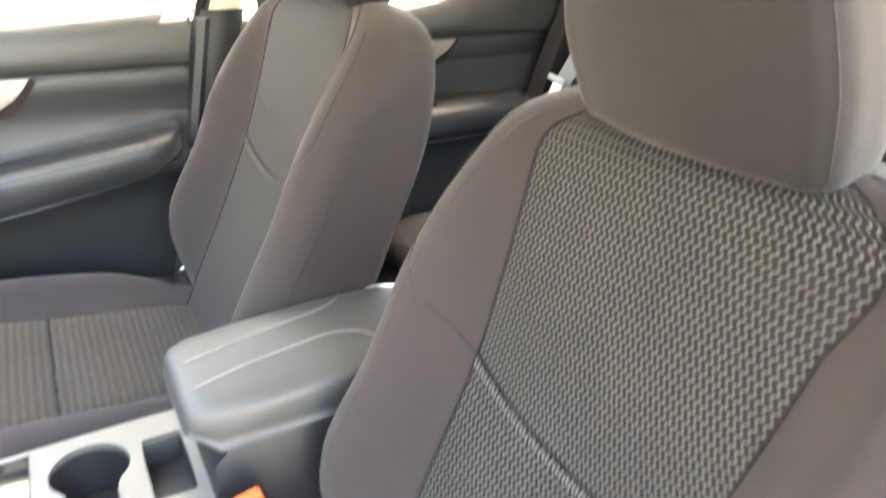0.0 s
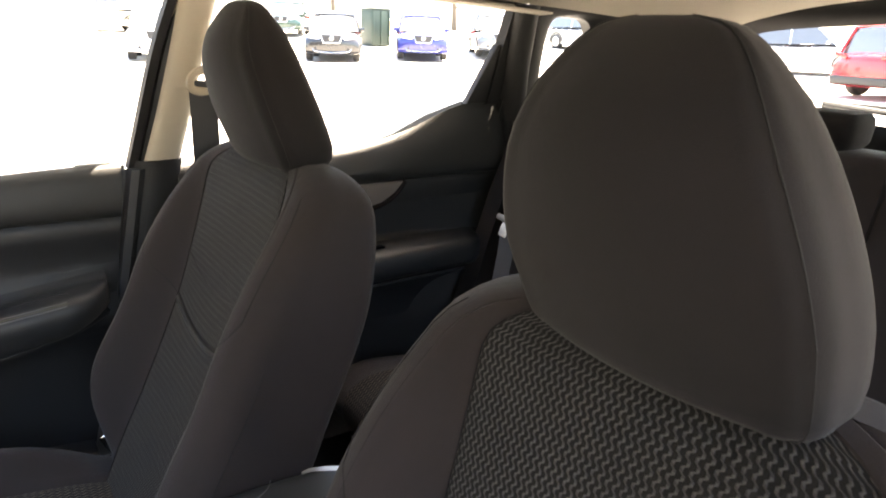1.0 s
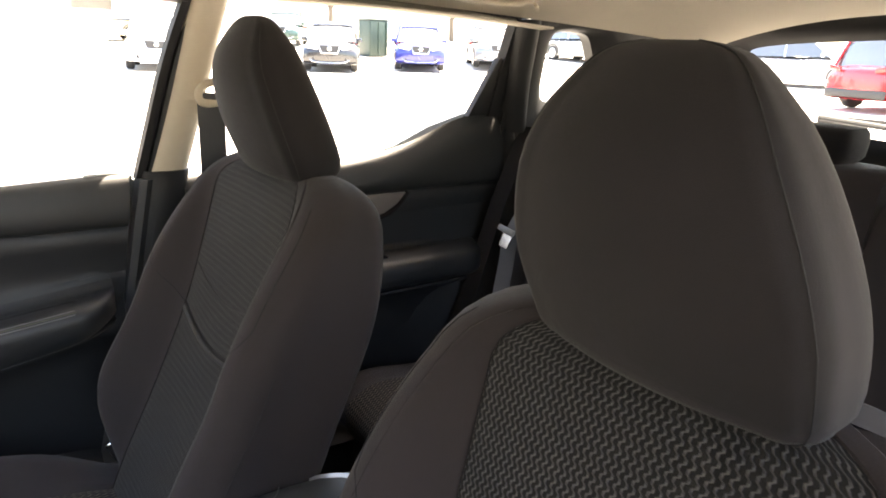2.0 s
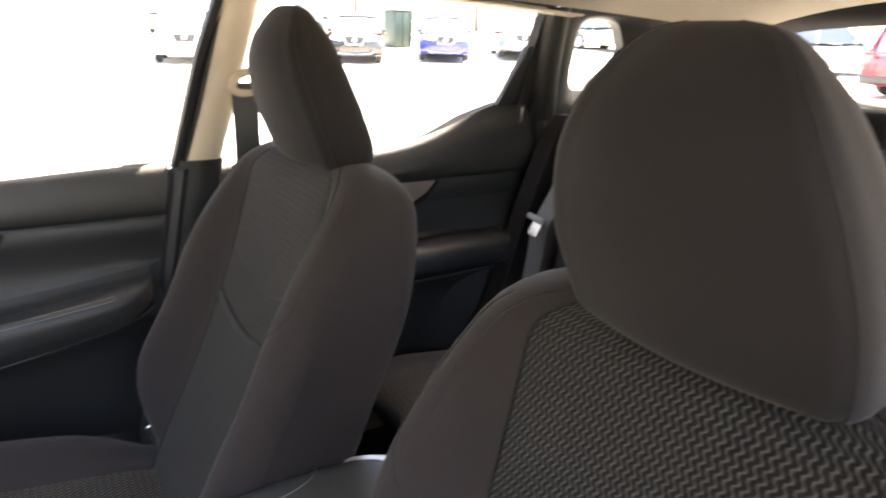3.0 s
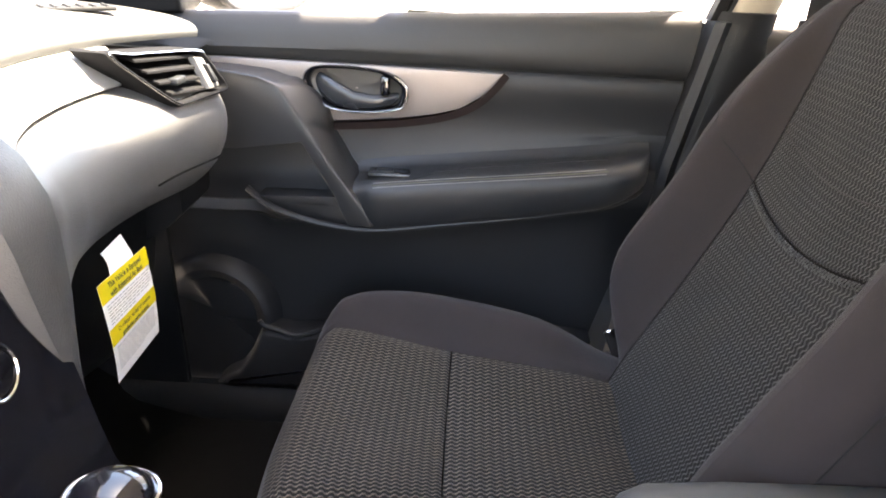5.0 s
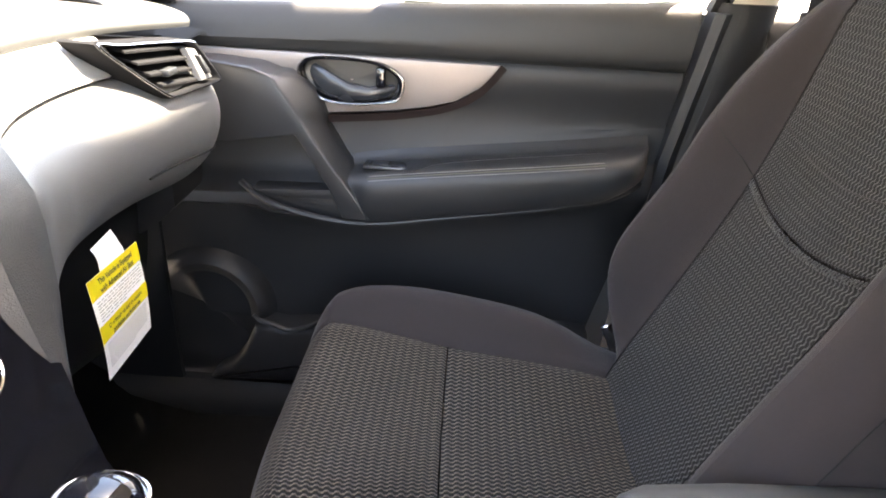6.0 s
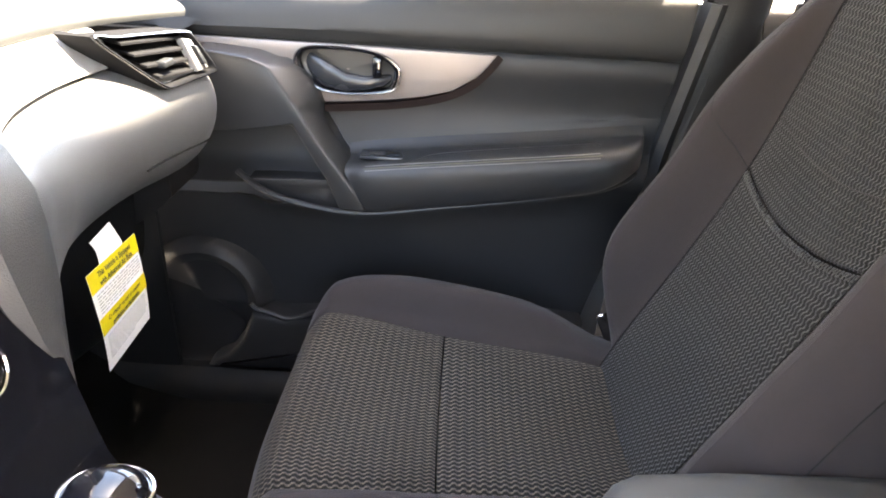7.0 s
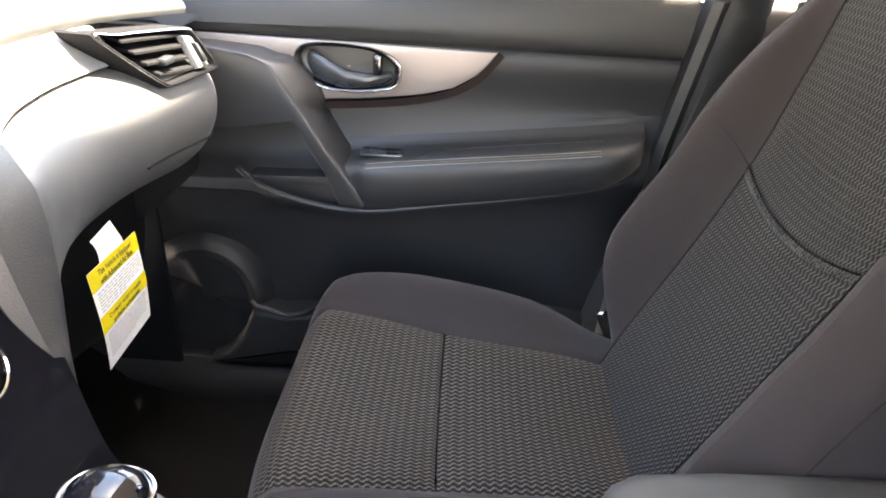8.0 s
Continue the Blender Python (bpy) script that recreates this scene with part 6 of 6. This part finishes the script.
def parked_car(label, col, at, yaw, length=4.65, width=1.84, height=1.68, sedan=False):
    """A parked car facing +x before it is turned: body, glasshouse, wheels, lamps, grille."""
    car = thing("parked_car", label, "car", (0, 0, 0), group="cars parked on the lot")
    L, W, Hh = length / 2, width / 2, height
    bonnet = 0.62 * Hh
    prof = [(-L, 0.42), (-L + 0.02, 0.75), (-L + 0.10, 0.95), (-L + 0.5, 1.02), (0.0, 1.0), (0.75, bonnet), (L - 0.35, bonnet - 0.10), (L - 0.06, bonnet - 0.25), (L, 0.60), (L - 0.04, 0.32), (L - 0.3, 0.24), (-L + 0.3, 0.24), (-L + 0.04, 0.30)]
    if sedan:
        prof[2], prof[3] = (-L + 0.12, 0.90), (-L + 0.7, 0.98)
    rings = []
    for t in (-1, -0.97, -0.86, -0.5, 0, 0.5, 0.86, 0.97, 1):
        k = 1 - 0.045 * abs(t) ** 4
        drop = 0.10 * abs(t) ** 6
        pts = smooth_line([((x - (0.22 * abs(t) ** 3 if x > 0 else -0.14 * abs(t) ** 3) * (1 if abs(x) > L * 0.7 else 0)), z * k + (drop * 0.3 if z < 0.4 else -drop)) for x, z in prof], 40, True)
        rings.append([(x, W * t, z) for x, z in pts])
    part("body", loft(rings), col, car)
    gh = [(-L + (0.28 if not sedan else 0.75), 0.98), (-L + (0.42 if not sedan else 1.25), Hh - 0.14), (-L + (0.75 if not sedan else 1.6), Hh - 0.02), (-0.2, Hh), (0.15, Hh - 0.04), (0.45, Hh - 0.16), (1.10, bonnet - 0.02)]
    rings = []
    for t in (-1, -0.9, -0.4, 0.4, 0.9, 1):
        rings.append([(x - 0.04 * abs(t) * (1 if x > 0 else -1), t * (W - 0.06 - 0.17 * max(0, (z - 0.95) / (Hh - 0.95))), z - 0.03 * abs(t) ** 4 * (1 if z > 1.2 else 0)) for x, z in smooth_line(gh, 24)])
    part("glasshouse", loft(rings), M_CARGLASS, car, "dark glass")
    P = [[(x, t * (W - 0.20), z + 0.012 - 0.03 * abs(t) ** 4) for t in np.linspace(-1, 1, 7)] for x, z in smooth_line(gh[1:6], 12)[1:-1]]
    part("roof", sheet(P, 0.03, 1.0), col, car)
    for s in (1, -1):
        for px, pz, tx in ((0.35, Hh - 0.10, 1.05), (-0.45, Hh - 0.03, -0.42), (-L + 0.45, Hh - 0.10, -L + 0.25)):
            part("roof_pillar", tube([(tx, s * (W - 0.075), 0.98), (px, s * (W - 0.215), pz)], 0.035, 6, side=(0, 1, 0)), col, car)
        part("mirror", rbox((0.10, 0.20, 0.14), (0.78, s * (W + 0.06), 1.08), 0.03), col, car)
        part("headlight", plate([(0.34, bonnet - 0.20), (0.80, bonnet - 0.13), (0.82, bonnet - 0.26), (0.42, bonnet - 0.32)], lambda a, b, d, s=s: (L - 0.03 - 0.28 * (a / W) ** 3 + d - 0.25 * max(0, b - 0.75), s * a, b), 0.04, 0.01), M_LAMP, car, "clear headlamp")
        part("fog_recess", plate([(0.50, 0.42), (0.78, 0.46), (0.78, 0.60), (0.58, 0.56)], lambda a, b, d, s=s: (L - 0.06 - 0.26 * (a / W) ** 3 + d, s * a, b), 0.04, 0.01), M_BLACKP, car)
        part("tail_light", plate([(0.45, 0.86), (0.84, 0.90), (0.86, 1.02), (0.46, 0.96)], lambda a, b, d, s=s: (-L + 0.04 + 0.12 * (a / W) ** 3 - d, s * a, b), 0.05, 0.01), M_TAIL, car, "red tail lamp")
        for wx in (L - 0.92, -L + 0.98):
            wh = part("wheel", disc((wx, s * (W - 0.10), 0.355), (0, s, 0), 0.355, 0.24, 0.05, 32), M_TYRE, car)
            part("rim", disc((wx, s * (W + 0.012), 0.355), (0, s, 0), 0.235, 0.03, 0.012, 24), M_RIM, wh)
            arch = [(wx + 0.40 * math.cos(t), s * (W - 0.012), 0.36 + 0.40 * math.sin(t)) for t in np.linspace(-0.15, math.pi + 0.15, 20)]
            part("wheel_arch", tube(arch, 0.045, 8, side=(0, 1, 0)), M_BLACKP, car)
    gr = part("grille", plate([(-0.36, bonnet - 0.17), (0.36, bonnet - 0.17), (0.26, bonnet - 0.44), (-0.26, bonnet - 0.44)], lambda a, b, d: (L - 0.04 - 0.10 * (a / W) ** 2 + d - 0.1 * max(0, b - 0.7), a, b), 0.055, 0.01), M_BLACKP, car, "black grille")
    part("badge", disc((L + 0.022, 0, bonnet - 0.27), (1, 0, 0), 0.075, 0.02, 0.005), M_CHROME, gr, "round chrome badge")
    part("chrome_surround", tube([(L + 0.0, -0.36, bonnet - 0.18), (L + 0.018, -0.27, bonnet - 0.42), (L + 0.018, 0.27, bonnet - 0.42), (L + 0.0, 0.36, bonnet - 0.18)], 0.022, 6), M_CHROME, gr)
    part("lower_intake", plate([(-0.55, 0.50), (0.55, 0.50), (0.62, 0.30), (-0.62, 0.30)], lambda a, b, d: (L - 0.055 - 0.14 * (a / W) ** 2 + d, a, b), 0.06, 0.012), M_BLACKP, car)
    part("lower_trim", tube(smooth_line([(L - 0.12, -0.66, 0.42), (L - 0.02, -0.52, 0.33), (L + 0.015, 0.0, 0.30), (L - 0.02, 0.52, 0.33), (L - 0.12, 0.66, 0.42)], 20), 0.020, 6), M_CHROME if not sedan else M_BLACKP, car, "bright lower trim")
    if not sedan:
        part("rear_bumper", rbox((0.10, 1.6, 0.20), (-L + 0.03, 0, 0.38), 0.04), M_BLACKP, car)
    car.matrix_basis = pose(at[0], at[1], ground_z(at[0], at[1]) - 0.005, 0, 0, yaw)
    return car


P_BLACK = paint("black_car_paint", (0.012, 0.012, 0.014))
P_BLUE = paint("blue_car_paint", (0.010, 0.016, 0.15))
P_GREY = paint("grey_car_paint", (0.16, 0.17, 0.18), 0.5)
P_WHITE = paint("white_car_paint", (0.75, 0.75, 0.74), 0.0)
P_RED = paint("red_car_paint", (0.45, 0.012, 0.015))
P_GREEN = paint("dark_green_car_paint", (0.018, 0.045, 0.035))
P_GOLD = paint("champagne_car_paint", (0.42, 0.36, 0.24), 0.5)
P_SILVER = paint("silver_car_paint", (0.50, 0.50, 0.50), 0.6)
FACE = 180
parked_car("black parked crossover with a dark V-shaped grille", P_BLACK, (24.0, -11.4), 152)
parked_car("blue parked crossover with a round grille badge", P_BLUE, (24.0, -15.1), 151)
parked_car("grey parked crossover on the lot", P_GREY, (24.0, -18.8), 150)
parked_car("white parked crossover on the lot", P_WHITE, (24.4, -5.35), 166)
parked_car("silver parked crossover further along the row", P_SILVER, (24.2, -24.6), FACE)
parked_car("dark parked crossover further along the row", P_BLACK, (24.2, -28.4), FACE)
parked_car("red parked crossover seen through the rear window", P_RED, (7.25, -19.2), -104)
parked_car("silver parked car behind the red one", P_SILVER, (13.5, -24.5), 200)
parked_car("champagne parked sedan seen side-on", P_GOLD, (37.0, -5.3), 88, 4.8, 1.82, 1.45, True)
parked_car("silver parked sedan in the far row", P_SILVER, (34.0, -0.2), 92, 4.8, 1.82, 1.45, True)
parked_car("dark green parked crossover in the far row", P_GREEN, (36.0, -14.3), 150)
parked_car("champagne parked sedan in the far row", P_GOLD, (36.5, -20.5), 90, 4.8, 1.82, 1.45, True)


def pickup(at, yaw):
    """A full-size pickup that faces +x before it is turned."""
    tr = thing("pickup_truck", "white full-size pickup truck with a dark slatted grille", "pickup truck", (0, 0, 0))
    L, W = 2.9, 1.0
    for nm, x0, x1, z0, z1 in (("front_body", 0.9, L - 0.06, 0.62, 1.22), ("cab_body", -0.9, 0.9, 0.55, 1.22), ("cargo_bed", -L, -0.9, 0.60, 1.25)):
        part(nm, rbox((x1 - x0, 2 * W, z1 - z0), ((x0 + x1) / 2, 0, (z0 + z1) / 2), 0.07, 3), P_WHITE, tr)
    gh = [(-0.85, 1.2), (-0.75, 1.85), (-0.3, 1.92), (0.2, 1.88), (1.0, 1.2)]
    part("cab_glass", loft([[(x, t * (W - 0.05 - 0.15 * max(0, z - 1.2) / 0.7), z) for x, z in smooth_line(gh, 16)] for t in (-1, -0.4, 0.4, 1)]), M_CARGLASS, tr)
    part("cab_roof", rbox((0.9, 1.6, 0.08), (-0.25, 0, 1.90), 0.03), P_WHITE, tr)
    part("front_bumper", rbox((0.22, 2 * W, 0.30), (L - 0.02, 0, 0.58), 0.05, 3), P_SILVER, tr, "pale front bumper")
    op = part("bumper_opening", rbox((0.03, 1.24, 0.095), (L + 0.09, 0, 0.625), 0.01), M_SEAM, tr)
    part("mounting_plate", rbox((0.03, 0.28, 0.085), (L + 0.10, 0, 0.625), 0.008), M_RIM, op)
    part("lower_valance", rbox((0.12, 1.7, 0.14), (L + 0.02, 0, 0.37), 0.02), M_SEAM, tr)
    g = part("grille", rbox((0.06, 1.12, 0.44), (L - 0.03, 0, 0.99), 0.03), M_SEAM, tr, "dark slatted grille")
    for k in range(6):
        part("grille_slat", rbox((0.03, 1.06, 0.022), (L + 0.01, 0, 0.82 + 0.068 * k), 0.006), P_BLACK, g)
    part("badge", disc((L + 0.03, 0, 1.02), (1, 0, 0), 0.10, 0.03, 0.008), M_CHROME, g, "round chrome badge")
    for s in (1, -1):
        part("headlight", rbox((0.10, 0.34, 0.26), (L - 0.07, s * 0.78, 1.02), 0.03), M_LAMP, tr)
        part("mirror", rbox((0.10, 0.24, 0.28), (0.95, s * (W + 0.13), 1.32), 0.03), M_BLACKP, tr)
        part("fog_light", rbox((0.04, 0.16, 0.10), (L + 0.085, s * 0.78, 0.58), 0.02), M_BLACKP, tr)
        for wx in (L - 1.0, -L + 1.1):
            wh = part("wheel", disc((wx, s * (W - 0.12), 0.40), (0, s, 0), 0.40, 0.26, 0.05, 32), M_TYRE, tr)
            part("rim", disc((wx, s * (W + 0.01), 0.40), (0, s, 0), 0.24, 0.03, 0.01, 24), M_RIM, wh)
    tr.matrix_basis = pose(at[0], at[1], -0.005, 0, 0, yaw)


pickup((7.5 + 2.9, 1.42), 180)

# far edge of the lot: low building, bin, trees
M_BLDG = plastic("pale_cladding", (0.55, 0.54, 0.50), 0.8, 20, 0.2, 0.1, blotch=0.5)
M_BIN = plastic("green_painted_steel", (0.012, 0.028, 0.020), 0.5, 50, 0.1, 0.2)
# unseen glazed building, added to cut the light coming through the windscreen
sr = thing("front_light_block", "unseen dark-glazed building added to hold back light from ahead", "building", (0, 10, 0))
part("wall", rbox((40, 5.0, 6.0), (0, 10.6, 3.0), 0.05), M_CARGLASS, sr)
part("roof", rbox((40.6, 5.6, 0.5), (0, 10.6, 6.25), 0.05), M_BLDG, sr)
for i in range(14):
    part("mullion", rbox((0.14, 0.12, 6.0), (-19.5 + 3 * i, 8.06, 3.0), 0.02), M_BLACKP, sr)
bd = thing("low_building", "pale low commercial building beyond the lot", "building", (62, -30, 1.9))
part("wall", rbox((12, 46, 7.0), (62, -30, 4.8), 0.05), M_BLDG, bd)
part("roof", rbox((12.6, 46.6, 0.4), (62, -30, 8.45), 0.05), M_BLDG, bd)
for i in range(9):
    w = part("window", rbox((0.10, 3.0, 1.2), (55.98, -50 + 5 * i, 5.6), 0.02), M_CARGLASS, bd)
    part("frame", rbox((0.12, 0.12, 1.2), (55.96, -50 + 5 * i, 5.6), 0.02), M_BLDG, w)
for at in ((29.2, -15.85),):
    gz = ground_z(*at) - 0.36
    bn = thing("waste_container", "dark green steel waste container at the edge of the lot", "waste container", (at[0], at[1], gz + 0.36), group="waste containers")
    part("body", rbox((1.1, 0.95, 1.55), (at[0], at[1], 1.145 + gz), 0.04), M_BIN, bn)
    part("lid", rbox((1.15, 1.0, 0.08), (at[0], at[1], 1.96 + gz), 0.03), M_BIN, bn)
    for k in (-0.4, 0, 0.4):
        part("rib", rbox((0.06, 0.08, 1.45), (at[0] - 0.57, at[1] + k, 1.145 + gz), 0.02), M_BIN, bn)

M_LEAF = plastic("tree_foliage", (0.10, 0.125, 0.07), 0.7, 30, 0.2, 0.4, blotch=2)
M_BARK = plastic("tree_bark", (0.10, 0.08, 0.06), 0.9, 30, 0.6, 0.3)


def tree(at, h, seed):
    r = random.Random(seed)
    t = thing("tree", "leafy green tree at the far edge of the lot", "tree", (at[0], at[1], ground_z(*at)), group="trees beyond the lot")
    gz = ground_z(*at) - 0.36
    limbs = [tube([(at[0], at[1], 0.3 + gz), (at[0] + 0.1, at[1], 0.3 + gz + h * 0.35), (at[0] + r.uniform(-0.3, 0.3), at[1] + r.uniform(-0.3, 0.3), gz + h * 0.75)], [0.22, 0.15, 0.05], 8, side=(0, 1, 0))]
    for k in range(6):
        w = r.uniform(0, 6.28)
        z0 = gz + h * r.uniform(0.3, 0.55)
        limbs.append(tube([(at[0], at[1], z0), (at[0] + 0.22 * h * math.cos(w), at[1] + 0.22 * h * math.sin(w), z0 + 0.2 * h)], [0.08, 0.02], 6))
    part("trunk", merge(*limbs), M_BARK, t)
    vs, fs = [], []
    for k in range(900):
        w, e = r.uniform(0, 6.28), r.uniform(-0.6, 1.0)
        d = r.uniform(0.55, 1.0) * (1 + 0.3 * math.sin(3 * w + seed) * math.cos(4 * e))
        c = Vector((at[0] + 0.30 * h * d * math.cos(w) * math.cos(e), at[1] + 0.30 * h * d * math.sin(w) * math.cos(e), gz + h * 0.62 + 0.34 * h * d * math.sin(e)))
        q = Euler((r.uniform(0, 6), r.uniform(0, 6), r.uniform(0, 6))).to_matrix()
        s = r.uniform(0.12, 0.30)
        b = len(vs)
        vs += [c + q @ Vector(p) * s for p in ((-1, 0, 0), (0, -0.5, 0.1), (1, 0, 0), (0, 0.5, 0.1))]
        fs.append((b, b + 1, b + 2, b + 3))
    me = bpy.data.meshes.new("crown")
    me.from_pydata([tuple(v) for v in vs], [], fs)
    me.materials.append(M_LEAF)
    ob = new("crown", me)
    ob.parent = t
    me.transform(Matrix.Translation(-t.location))


for i, (x, y, h) in enumerate(((46, -12, 6.5), (47, -22, 7.0), (45, -31, 6.0), (48, -3, 7.0), (44, 6, 6.5), (20, -48, 7.0), (5, -55, 6.5), (-8, -52, 7.0), (33, -44, 6.5))):
    tree((x, y), h, i + 1)
